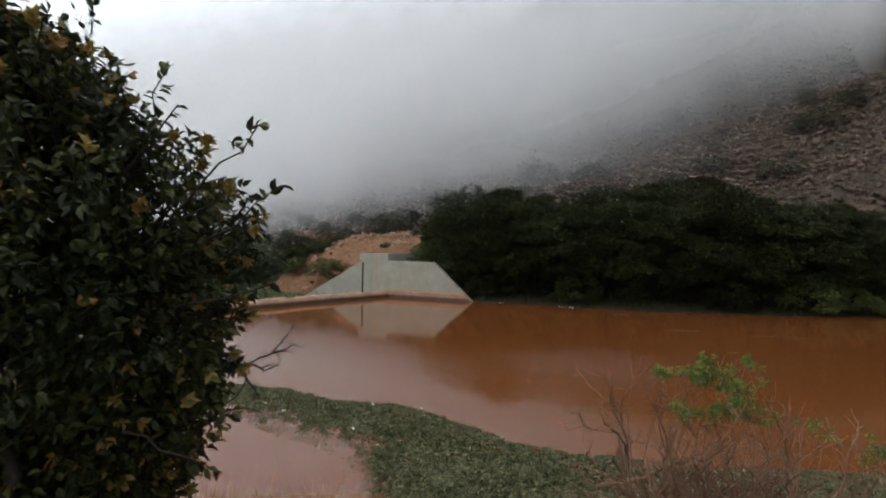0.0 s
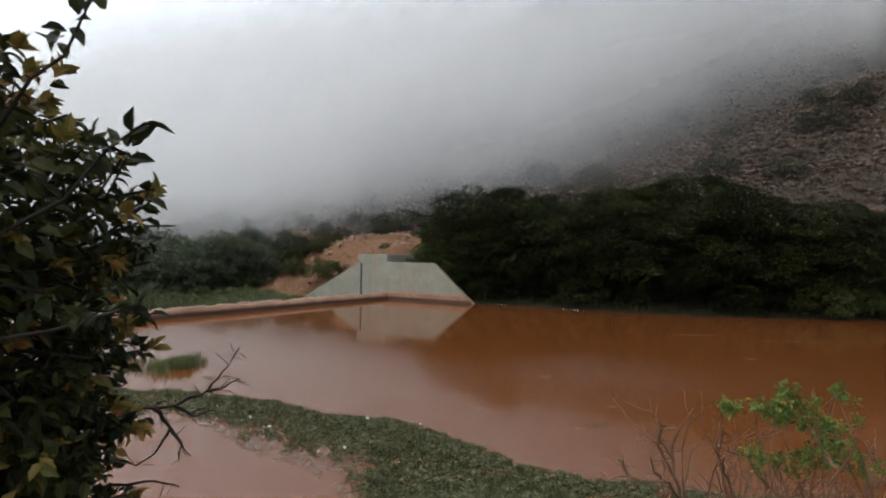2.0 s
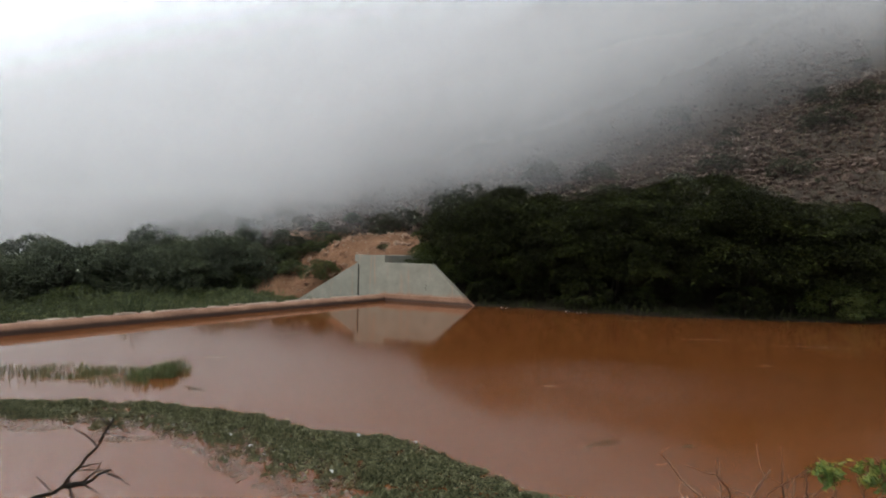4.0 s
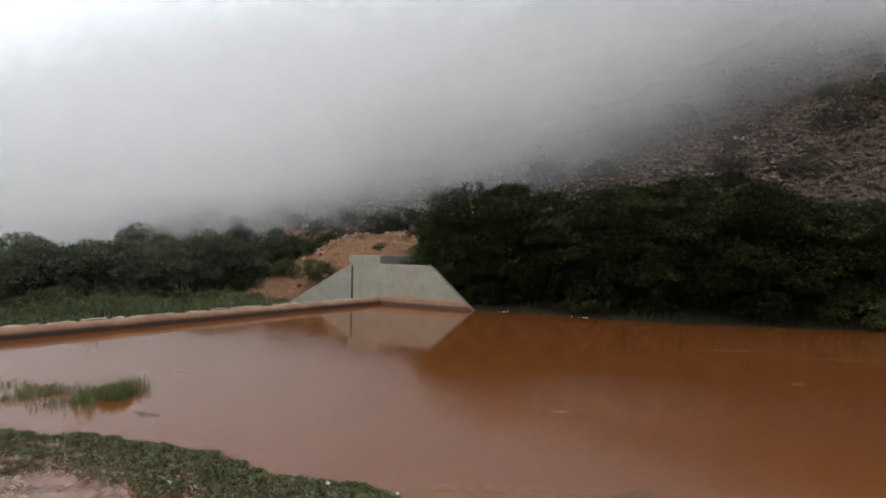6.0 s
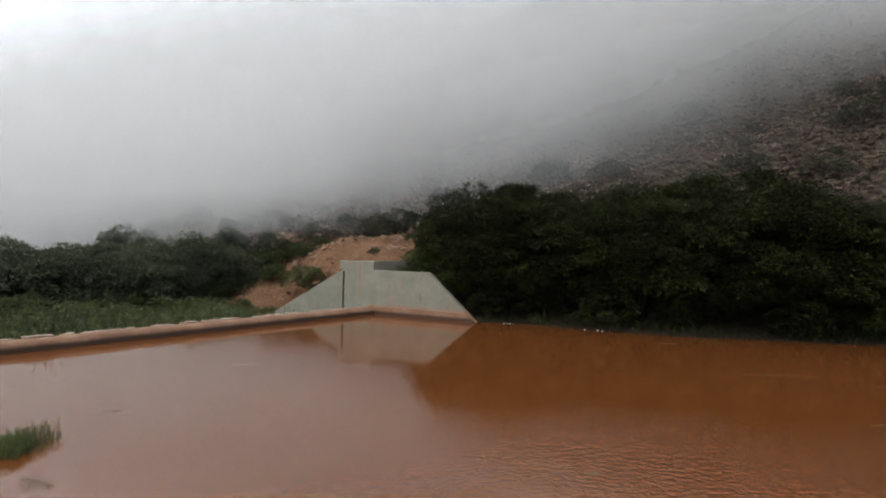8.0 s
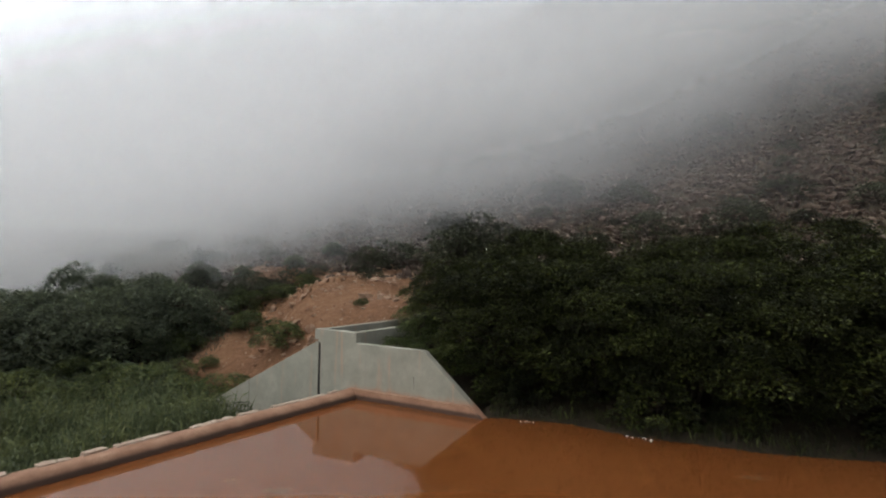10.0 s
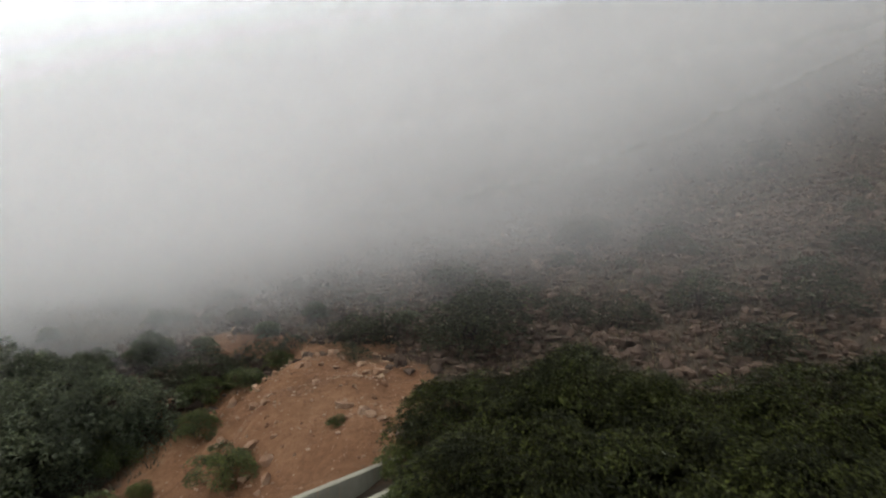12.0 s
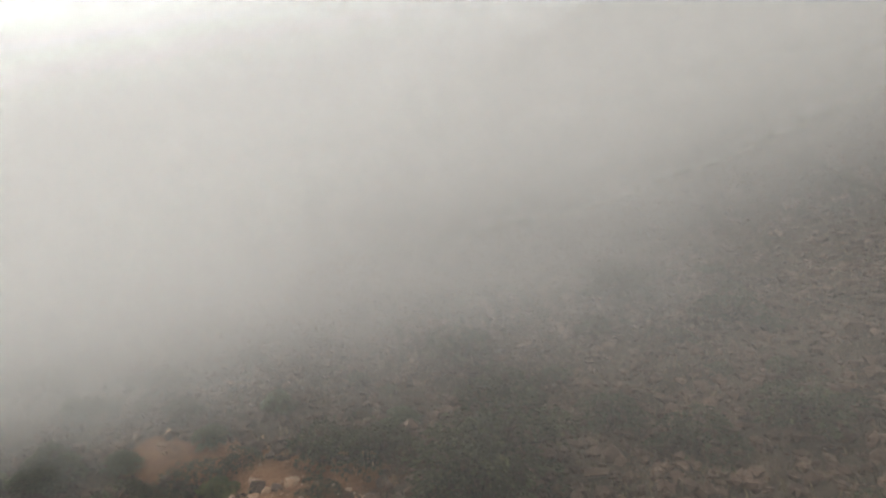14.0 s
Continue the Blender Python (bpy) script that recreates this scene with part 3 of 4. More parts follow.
tagged(fog, "low grey cloud lying on the hillside", "fog", kind="stuff")

# ---- abutment wall
abutment = tagged(new("abutment_wall"), "pale concrete abutment wall with a stepped top beside the weir", "dam wall")
WM = Matrix(((WALL_D[0], WALL_N[0], 0, WALL_A[0]), (WALL_D[1], WALL_N[1], 0, WALL_A[1]), (0, 0, 1, 0), (0, 0, 0, 1)))


def slab(profile, thick, name, material, parent, m, off=0.0, label="", bevel=0.03):
    """An upright slab from its outline (along, height), set off from the wall's face."""
    bm = bmesh.new()
    face = bm.faces.new([bm.verts.new((s, off, z)) for s, z in profile])
    ext = bmesh.ops.extrude_face_region(bm, geom=[face])
    for v in [g for g in ext["geom"] if isinstance(g, bmesh.types.BMVert)]:
        v.co.y += thick
    bmesh.ops.bevel(bm, geom=list(bm.edges), offset=bevel, segments=2, affect="EDGES", profile=0.6)
    bm.transform(m)
    return part(name, bm, material, parent, label)


main_wall = slab([(0.36, -3.2), (9.95, -3.2), (9.95, -0.3), (6.45, 2.72), (2.6, 2.72), (2.6, 3.25), (0.36, 3.25)], 0.42, "main_wall", pale_concrete, abutment, WM)
wing_wall = slab([(-7.9, -3.4), (0.22, -3.4), (0.22, 2.68), (-7.6, -1.55)], 0.42, "wing_wall", pale_concrete, abutment, WM)
slab([(0.22, 2.55), (0.36, 2.55), (0.36, 3.25), (-0.02, 3.25), (-0.02, 2.72), (0.22, 2.72)], 0.42, "wall_corner", pale_concrete, abutment, WM, bevel=0.008)
slab([(0.225, -3.0), (0.355, -3.0), (0.355, 2.545), (0.225, 2.545)], 0.3, "expansion_joint", joint_filler, main_wall, WM, off=0.05, bevel=0.005, label="dark open joint")
for s0, length, nm in ((0.0, 9.9, "return_wall"), (2.22, 9.3, "return_wall")):
    bm = bmesh.new()
    vs = box(bm, (s0, 0.424, 0.5), (s0 + 0.34, length, 3.23))
    for q in vs:
        q.co.x += 0.14 * (q.co.y - 0.424)
    bmesh.ops.bevel(bm, geom=list(bm.edges), offset=0.025, segments=2, affect="EDGES")
    bm.transform(WM)
    part(nm, bm, pale_concrete, abutment)
slab([(2.3, -1.5), (9.6, -1.5), (9.6, 0.02), (8.95, 0.5), (2.3, 0.5)], 0.16, "base_ledge", mud_concrete, abutment, WM, off=-0.163, bevel=0.03, label="mud-stained ledge at the waterline")

for s0, z0, z1, host in ((-4.6, -2.2, 0.12, wing_wall), (6.0, 0.85, 1.45, main_wall)):
    bm = bmesh.new()
    box(bm, (s0 - 0.012, -0.004, z0), (s0 + 0.012, 0.02, z1))
    bmesh.ops.subdivide_edges(bm, edges=[e for e in bm.edges if abs(e.verts[0].co.z - e.verts[1].co.z) > 0.3], cuts=5)
    for v in bm.verts:
        v.co.x += rng.normal(0, 0.008)
    bm.transform(WM)
    part("crack", bm, joint_filler, host, "thin dark crack")

# ---- weir with a rounded crest
weir = tagged(new("weir"), "low mud-stained concrete weir with a rounded crest", "weir")
prof = [(-0.30, -1.8), (-0.22, 0.0), (-0.19, 0.2), (-0.13, 0.32), (-0.02, 0.40), (0.14, 0.43), (0.42, 0.42), (0.52, 0.37), (0.62, 0.15), (1.3, -3.2)]
ns = 63
vs = []
for k in range(ns):
    s = -0.3 + (WEIR_LENGTH + 0.3) * k / (ns - 1)
    for n_, z_ in prof:
        jit = 0.018 * float(vnoise(np.array(s * 1.3), np.array(z_ * 3 + n_))) if z_ > 0 else 0.0
        q = WEIR_A + WEIR_D * s + WEIR_N * (n_ + jit)
        vs.append((q[0], q[1], z_ + jit * 0.7))
m_ = len(prof)
f_ = [[k * m_ + i, k * m_ + i + 1, (k + 1) * m_ + i + 1, (k + 1) * m_ + i] for k in range(ns - 1) for i in range(m_ - 1)]
weir_body = link_mesh("body", vs, f_, mud_concrete, weir, smooth=True)
s = 0.4
while s < WEIR_LENGTH - 0.5:
    length = float(rng.uniform(0.35, 1.1))
    bm = bmesh.new()
    box(bm, (0, rng.uniform(0.26, 0.34), 0.36), (length, rng.uniform(0.5, 0.58), rng.uniform(0.445, 0.49)))
    bmesh.ops.subdivide_edges(bm, edges=[e for e in bm.edges if abs(e.verts[0].co.x - e.verts[1].co.x) > 0.2], cuts=3)
    for v in bm.verts:
        v.co += Vector(rng.normal(0, 0.014, 3))
    WV = Matrix(((WEIR_D[0], WEIR_N[0], 0, WEIR_A[0] + WEIR_D[0] * s), (WEIR_D[1], WEIR_N[1], 0, WEIR_A[1] + WEIR_D[1] * s), (0, 0, 1, 0), (0, 0, 0, 1)))
    bm.transform(WV)
    part("crest_block", bm, crest_stone, weir_body)
    s += length + float(rng.choice([0.03, 0.05, 0.3, 0.8], p=[0.25, 0.25, 0.3, 0.2]))


# ---- trees
def make_tree(name, label, height, radius, leaf_mat, clusters, per, leaf, low=0.2, flat=0.45, trunk_r=0.16, stems=3, seed=1, category="tree", slim=0.5):
    """Tapered stems, limbs out to every clump, and clumps of many small leaves."""
    global rng
    keep, rng = rng, np.random.default_rng(seed)
    top = tagged(new(name), label, category)
    wood, cl = [], []
    heads = []
    for k in range(stems):
        a = 6.28 * k / stems + rng.uniform(-0.4, 0.4)
        tip = np.array([np.cos(a) * radius * 0.3, np.sin(a) * radius * 0.3, height * rng.uniform(0.55, 0.72)])
        g, p = limb((np.cos(a) * trunk_r * 0.7, np.sin(a) * trunk_r * 0.7, -0.3), tip, trunk_r, trunk_r * 0.4, 0.12, 8, 7)
        wood.append(g)
        heads.append(p)
    for k in range(clusters):
        # pads of foliage on an uneven dome, most of them near its outside
        a = 2.399 * k + rng.uniform(-0.5, 0.5)
        t = ((k + 0.5) / clusters) ** 0.8
        inner = 0.55 if k % 5 == 4 else rng.uniform(0.8, 1.05)
        lobe = 1 + 0.13 * math.sin(3 * a + seed) + 0.08 * math.sin(5 * a + 2 * seed)
        wide = math.sin(min(1.0, 0.12 + 0.95 * t) * 1.75) ** 0.75 * lobe
        zc = low + (0.82 - low) * (1 - t ** 1.6 * 0.97) * (0.93 + 0.1 * math.sin(2 * a + seed))
        c = np.array([np.cos(a) * radius * inner * wide, np.sin(a) * radius * inner * wide, height * zc * (0.75 if inner == 0.55 else 1.0)])
        cl.append(c)
        p = heads[k % stems]
        j = np.clip(int(len(p) * (0.25 + 0.6 * zc)), 1, len(p) - 1)
        if k % 2 == 0:
            g, _ = limb(p[j], c - [0, 0, 0.05 * radius], trunk_r * 0.28, 0.012, 0.1, 5, 4)
            wood.append(g)
    v, f = joined(wood)
    link_mesh("trunk", v, f, bark, top, smooth=True)
    pos, way = [], []
    cr = radius * (0.27 if radius > 3 else 0.31)
    for c in cl:
        n = int(per * rng.uniform(0.6, 1.4))
        out = unit(c * [1, 1, 0])
        q = unit(rng.normal(0, 1, (n, 3)))
        q[:, 2] = np.where(rng.uniform(0, 1, n) < 0.8, np.abs(q[:, 2]), q[:, 2] * 0.6)
        shell = rng.uniform(0.5, 1.0, (n, 1)) ** 0.4 * (1 + 0.16 * np.sin(5 * np.arctan2(q[:, 1:2], q[:, 0:1]) + c[0] * 9))
        q = q * shell * cr * rng.uniform(0.7, 1.25)
        q[:, 2] = q[:, 2] * flat - 0.25 * flat * (q[:, 0] * out[0] + q[:, 1] * out[1])
        pos.append(c + q)
        way.append(q * [1, 1, 0.7] + rng.normal(0, 0.3 * cr, (n, 3)) + out[None] * cr * 0.45)
    pos, way = np.concatenate(pos), np.concatenate(way)
    pos[:, 2] = np.maximum(pos[:, 2], 0.1)
    size = leaf * rng.uniform(0.6, 1.4, len(pos))
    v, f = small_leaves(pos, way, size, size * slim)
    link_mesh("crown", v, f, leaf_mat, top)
    rng = keep
    return top


def place(proto, spots, group=""):
    """Puts copies of prototypes on the ground; the first spots take the prototypes themselves."""
    done = set()
    for k, (x, y, h, which) in enumerate(spots):
        p, base_h = proto[which]
        sc = h / base_h
        m = Matrix.Translation((x, y, float(ground_height(x, y)) - 0.05)) @ Matrix.Rotation(k * 2.399, 4, "Z") @ Matrix.Diagonal((sc, sc, sc * (0.94 + 0.12 * ((k * 7) % 5) / 4), 1))
        if which in done:
            ob = copy_thing(p, Matrix.Identity(4))
        else:
            ob = p
            done.add(which)
        ob.matrix_basis = m
        if group:
            ob["group"] = group


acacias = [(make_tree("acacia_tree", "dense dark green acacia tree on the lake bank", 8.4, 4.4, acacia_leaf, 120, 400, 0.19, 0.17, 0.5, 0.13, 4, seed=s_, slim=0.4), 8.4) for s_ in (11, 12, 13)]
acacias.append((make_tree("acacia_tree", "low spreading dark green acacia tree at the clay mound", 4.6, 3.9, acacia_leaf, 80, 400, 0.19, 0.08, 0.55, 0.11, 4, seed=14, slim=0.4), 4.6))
bank_spots = []
for k, (x, y, h) in enumerate([(3.4, 46.0, 7.9), (7.5, 43.6, 7.2), (11.5, 41.9, 7.1), (15.5, 40.8, 7.8), (19.5, 40.2, 8.3), (24, 39.8, 7.6), (28.5, 39.5, 6.6), (33, 39.0, 6.0), (38, 38.5, 5.8),
                               (5.6, 49.5, 7.4), (9.6, 47.5, 7.2), (14, 46.5, 7.2), (18.5, 45.5, 7.8), (23, 45, 7.2), (28, 44.5, 6.4), (33, 44, 5.9), (38, 43.5, 6.2), (44, 41, 6.0), (51, 40, 6.0), (45, 36, 5.5)]):
    bank_spots.append((x, y, h, k % 3))
bank_spots += [(1.5, 52.2, 3.9, 3), (5.6, 54.0, 3.9, 3)]
place(acacias, bank_spots, "trees along the right bank")

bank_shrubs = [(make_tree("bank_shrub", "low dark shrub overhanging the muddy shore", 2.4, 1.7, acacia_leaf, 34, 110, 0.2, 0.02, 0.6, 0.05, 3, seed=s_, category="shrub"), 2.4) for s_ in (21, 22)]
spots = []
for k in range(15):
    x = 3.2 + k * 3.1
    spots.append((x, float(far_shore(np.array(x))) + 2.2 + 0.9 * math.sin(k * 2.1), 1.9 + 0.5 * math.sin(k * 1.3), k % 2))
place(bank_shrubs, spots, "shrubs along the right shore")

valley = [(make_tree("valley_tree", "grey-green bushy tree below the weir", 4.6, 2.7, valley_leaf, 60, 220, 0.2, 0.03, 0.7, 0.1, 3, seed=s_), 4.6) for s_ in (31, 32, 33)]
spots = []
for k, (x, y, z_top) in enumerate([(-23.4, 58.5, 5.0), (-27, 57.5, 5.0), (-30, 56, 4.7), (-33, 53, 4.6), (-37, 51, 4.4), (-41.5, 49, 4.3), (-46, 47, 4.2),
                                   (-20.5, 62, 5.5), (-24.5, 62, 6.0), (-28.5, 61, 5.5), (-33, 59.5, 5.2), (-38, 57, 4.8), (-43, 55, 4.6), (-49, 53, 4.6),
                                   (-22.5, 70, 6.8), (-18.6, 70.5, 6.5), (-26.5, 69, 6.2), (-31, 67, 5.8), (-36, 65, 5.4), (-42, 63, 5.2), (-48, 61, 5.0),
                                   (-14.5, 72.5, 6.3), (-25, 76, 7.5), (-33, 74, 6.8), (-11.4, 76, 7.4), (-3, 74.5, 7.6)]):
    spots.append((x, y, max(1.5, z_top - 0.8 + 0.5 * math.sin(k * 2.7) - float(ground_height(x, y))), k % 3))
place(valley, spots, "trees in the valley below the weir")

shrubs = [(make_tree("shrub", "rounded green shrub on the valley floor", 2.0, 1.5, shrub_leaf, 40, 130, 0.13, 0.03, 0.65, 0.05, 3, seed=s_, category="shrub"), 2.0) for s_ in (41, 42)]
spots = [(-10.8, 54.6, 2.0, 0), (-13.0, 51.5, 2.0, 1), (-16.2, 53.5, 1.4, 0), (-14.5, 48.5, 2.6, 1), (-17, 50.5, 2.8, 0), (-18.5, 55, 2.4, 1), (-16.0, 46.0, 2.4, 0), (-13.0, 46.4, 2.0, 1),
         (-20.5, 52.5, 2.8, 0), (-23.5, 55, 2.6, 1), (-16.5, 57.5, 0.9, 0), (-19.5, 60, 1.8, 1), (-21, 62, 2.2, 0), (-5.4, 55.4, 0.6, 1), (-15.2, 61.5, 1.7, 0), (-13.6, 65.5, 1.5, 1), (-16.5, 65, 1.9, 0), (-12.2, 68.3, 1.3, 1), (-1.5, 51, 1.6, 0), (-20, 47, 2.6, 1), (-25, 50, 2.8, 0), (-29, 48, 3.0, 1), (-0.8, 47.2, 1.9, 0), (0.9, 45.4, 1.8, 1), (-2.3, 45.8, 0.95, 0), (-1.0, 45.2, 0.8, 1), (23.6, 37.7, 2.3, 1), (26.2, 37.4, 1.7, 0)]
place(shrubs, spots, "shrubs below the weir")

scrub = [(make_tree("hill_bush", "dull grey-green bush among the hillside stones", 1.8, 1.5, scrub_leaf, 24, 75, 0.16, 0.02, 0.7, 0.05, 3, seed=s_, category="bush"), 1.8) for s_ in (51, 52, 53)]
spots = []
r_ = np.random.default_rng(77)
BIG_SCRUB = [(46.0, 73.5, 3.0, 0), (31.8, 71.2, 2.4, 1), (36.6, 64.7, 2.4, 2), (51.5, 75.7, 2.8, 0), (14.0, 88.5, 3.5, 1), (34.9, 92.7, 3.0, 2), (2.1, 66.3, 4.2, 0), (-6.9, 70.4, 2.4, 1),
             (18.5, 68.1, 2.9, 2), (12.7, 67.7, 2.4, 0), (18.5, 59.6, 2.2, 1), (24.5, 64.7, 3.0, 2), (-16.7, 66.6, 2.3, 0), (-13.5, 69.4, 1.9, 1), (-4.3, 69.4, 2.8, 2), (-6.3, 66.4, 1.2, 0),
             (1.2, 64.4, 3.2, 1), (-12.0, 70.9, 1.2, 2), (-18.3, 66.6, 2.3, 0), (3.3, 75.8, 2.8, 1), (9.4, 71.5, 2.3, 2), (20.0, 80.0, 2.6, 0), (0.5, 82.0, 2.6, 1), (27.0, 69.0, 2.2, 2)]
while len(spots) < 130:
    x, y = r_.uniform(-45, 75), r_.uniform(60, 112)
    if y < 66 and x > -1 and x < 12:
        continue
    if (x + 7.8) ** 2 / 40 + (y - 58.5) ** 2 / 80 < 1.1:
        continue
    spots.append((float(x), float(y), float(r_.uniform(0.6, 1.0) * r_.uniform(0.9, 2.0)), len(spots) % 3))
spots += BIG_SCRUB
place(scrub, spots, "bushes on the hillside")

# larger boulders that stand out of the scree
rb = np.random.default_rng(91)
for k in range(170):
    bx, by = rb.uniform(-4, 46), rb.uniform(61, 88)
    if k < 3:
        bx, by = ((43.9, 70.2), (17.2, 57.9), (19.4, 58.4))[k]
    v, f = scatter_rocks(1, lambda n: (np.array([bx]), np.array([by])), 0.4 if k > 2 else 0.75, 1.0 if k > 2 else 0.95, 0.25)
    tagged(link_mesh("boulder", v, f, rock), "angular brown boulder on the stony hillside", "boulder", group="boulders on the hillside")


def on_clay(x, y):
    """True on the clay mound and on the track behind it."""
    on_track = np.abs(y - 70.2 + 0.26 * (x + 11.5)) < 1.7 + 0.8 * vnoise(x * 0.6, y * 0.6)
    return (((x + 8.6) / 7.9) ** 2 + ((y - 58.5) / 8.8) ** 2 < 1.0) | (on_track & (x > -19) & (x < -3.5))


# ---- hillside stones
def hill_pick(n):
    x = rng.uniform(-26, 62, n * 3)
    y = 52 + rng.uniform(0, 1, n * 3) ** 0.95 * 50
    ok = ((x > -2) | (y > 62)) & ~on_clay(x, y)
    x, y = x[ok][:n], y[ok][:n]
    return x, y


v, f = scatter_rocks(27000, hill_pick, 0.09, 0.66, 0.25, 1.75)
hill_stones = link_mesh("hillside_stones", v, f, rock)
tagged(hill_stones, "countless broken brown stones strewn over the hillside", "stones", kind="stuff")


def mound_pick(n):
    a, r = rng.uniform(0, 6.28, n), np.sqrt(rng.uniform(0, 1, n))
    return -8.4 + 7.4 * r * np.cos(a), 59.5 + 9.5 * r * np.sin(a)


for k in range(220):
    v, f = scatter_rocks(1, mound_pick, 0.09, 0.6)
    stone = link_mesh("mound_stone", v, f, clay_rock)
    tagged(stone, "angular clay-coloured stone on the orange earth mound", "stone", group="stones on the earth mound")

rt = np.random.default_rng(15)
for k in range(34):
    if k < 9:
        tx, ty = -19.2 + rt.normal(0, 0.8), 64.6 + rt.normal(0, 0.6)
    else:
        tx = rt.uniform(-18, -2.5)
        ty = 72.0 - 0.26 * (tx + 11.5) + rt.normal(0, 0.7)
    v, f = scatter_rocks(1, lambda n: (np.array([tx]), np.array([ty])), 0.16, 0.55, 0.3, 1.2)
    tagged(link_mesh("track_stone", v, f, clay_rock), "pale angular stone heaped beside the clay track", "stone", group="stones beside the clay track")

n = 1800
v, f = scatter_rocks(n, mound_pick, 0.03, 0.14)
tagged(link_mesh("mound_rubble", v, f, clay_rock), "loose reddish rubble over the earth mound", "rubble", kind="stuff")

# dry tussocks on the hill
n = 45000
x, y = rng.uniform(-45, 75, n), rng.uniform(56, 108, n)
ok = ~on_clay(x, y)
x, y = x[ok], y[ok]
v, f = blades(np.stack([x, y, ground_height(x, y) - 0.03], 1), rng.uniform(0.15, 0.55, len(x)), 0.09, 0.5)
tagged(link_mesh("hill_grass", v, f, hill_grass), "sparse dry grass between the hillside stones", "grass", kind="stuff")

# ---- canes and grass below the weir
n = 6000
s, d = rng.uniform(3, 36, n), rng.uniform(1.6, 15, n) 
x = WEIR_A[0] + WEIR_D[0] * s + WEIR_N[0] * d
y = WEIR_A[1] + WEIR_D[1] * s + WEIR_N[1] * d
g = vnoise(x * 0.25, y * 0.25)
h = np.clip(2.7 + 0.9 * g + rng.normal(0, 0.3, n) - 0.9 * sm(12, 2, s), 0.8, 4.0)
v, f = blades(np.stack([x, y, ground_height(x, y)], 1), h, 0.10, rng.uniform(0.1, 0.4, n))
k = rng.integers(0, n, 36000)
up = rng.uniform(0.35, 0.95, len(k))
pos = np.stack([x[k], y[k], ground_height(x[k], y[k]) + h[k] * up], 1) + rng.normal(0, 0.12, (len(k), 3))
way = rng.normal(0, 1, (len(k), 3)) * [1, 1, 0.4] + [0, 0, 0.35]
v2, f2 = leaves(pos, way, rng.uniform(0.35, 0.7, len(k)), 0.07, 0.2, 0.3)
canes = tagged(new("canes"), "thick stand of green canes below the weir", "canes", kind="stuff")
link_mesh("stalks", v, f, cane_leaf, canes)
link_mesh("cane_leaves", v2, f2, cane_leaf, canes)

# ---- water plants of the shallows
def weed_mask(x, y):
    """The floating weed mat: a winding band from the left shallows to the near bank."""
    far = np.interp(x, [-12, -9, -6, -3.7, -2.7, -1.0, -0.2, 0.8, 1.4, 2.8, 5, 9], [16.0, 16.3, 16.1, 15.2, 14.4, 13.95, 13.4, 12.3, 11.6, 10.75, 10.3, 10.0])
    near = np.interp(x, [-12, -8, -5.3, -3.8, -2.4, -1.6, -1.2, -0.6, 9], [14.6, 14.5, 14.1, 12.75, 11.8, 11.0, 9.9, 7.5, 7.0])
    wob = 0.35 * vnoise(x * 1.3, y * 1.3) + 0.2 * vnoise(x * 4, y * 4)
    return (y < far + wob * 0.6) & (y > near + wob)


def weed_depth(x, y):
    """Thinner towards the pool on the bank side."""
    near = np.interp(x, [-12, -8, -5.3, -3.8, -2.4, -1.6, -1.2, -0.6, 9], [14.6, 14.5, 14.1, 12.75, 11.8, 11.0, 9.9, 7.5, 7.0])
    return 0.15 + 0.85 * sm(-0.1, 2.1, y - near + 0.6 * vnoise(x * 1.7, y * 1.7))


n = 700000
x, y = rng.uniform(-13.5, 16, n), rng.uniform(6.5, 17, n)
far_edge = weed_mask(x, y) & (rng.uniform(0, 1, n) < np.clip(0.8 + 0.4 * vnoise(x * 0.8 + 5, y * 0.8) + 0.6 * vnoise(x * 3.7, y * 3.7 + 8), 0.04, 1) * weed_depth(x, y) * sm(-13.5, -11, x) * sm(16, 6, x))
x, y = x[far_edge], y[far_edge]
h = rng.uniform(0.02, 0.1, len(x)) * (1 + 0.4 * vnoise(x * 0.9, y * 0.9)) * (0.75 + 0.7 * vnoise(x * 8, y * 8))
v, f = blades(np.stack([x, y, np.full(len(x), -0.01)], 1), h, rng.uniform(0.011, 0.024, len(x)), rng.uniform(0.1, 1.0, len(x)))
k = rng.integers(0, len(x), 150000)
v2, f2 = blades(np.stack([x[k], y[k], np.full(len(k), 0.004)], 1) + rng.normal(0, 0.02, (len(k), 3)) * [1, 1, 0], rng.uniform(0.008, 0.022, len(k)), rng.uniform(0.03, 0.055, len(k)), rng.uniform(2.5, 4.5, len(k)))
v, f = joined([(v, f), (v2, f2)])
tagged(link_mesh("water_weed", v, f, water_weed), "mat of short green water weed in the muddy shallows", "water plants", kind="stuff")

# thin film of drowned weed along the mat's bank side
n = 60000
x, y = rng.uniform(-12, 2, n), rng.uniform(8.0, 15.5, n)
near_ = np.interp(x, [-12, -8, -5.3, -3.8, -2.4, -1.6, -1.2, -0.6, 9], [14.6, 14.5, 14.1, 12.75, 11.8, 11.0, 9.9, 7.5, 7.0])
ok = (np.abs(y - near_ - 0.5) < 1.0 + 0.5 * vnoise(x * 1.1, y * 1.1)) & (vnoise(x * 2.3 + 3, y * 2.3) > -0.3)
x, y = x[ok], y[ok]
v, f = blades(np.stack([x, y, np.full(len(x), 0.002)], 1), rng.uniform(0.003, 0.01, len(x)), rng.uniform(0.02, 0.04, len(x)), rng.uniform(3.0, 7.0, len(x)))
tagged(link_mesh("drowned_weed", v, f, weed_film), "thin grey-green film of drowned weed on the water", "water plants", kind="stuff")

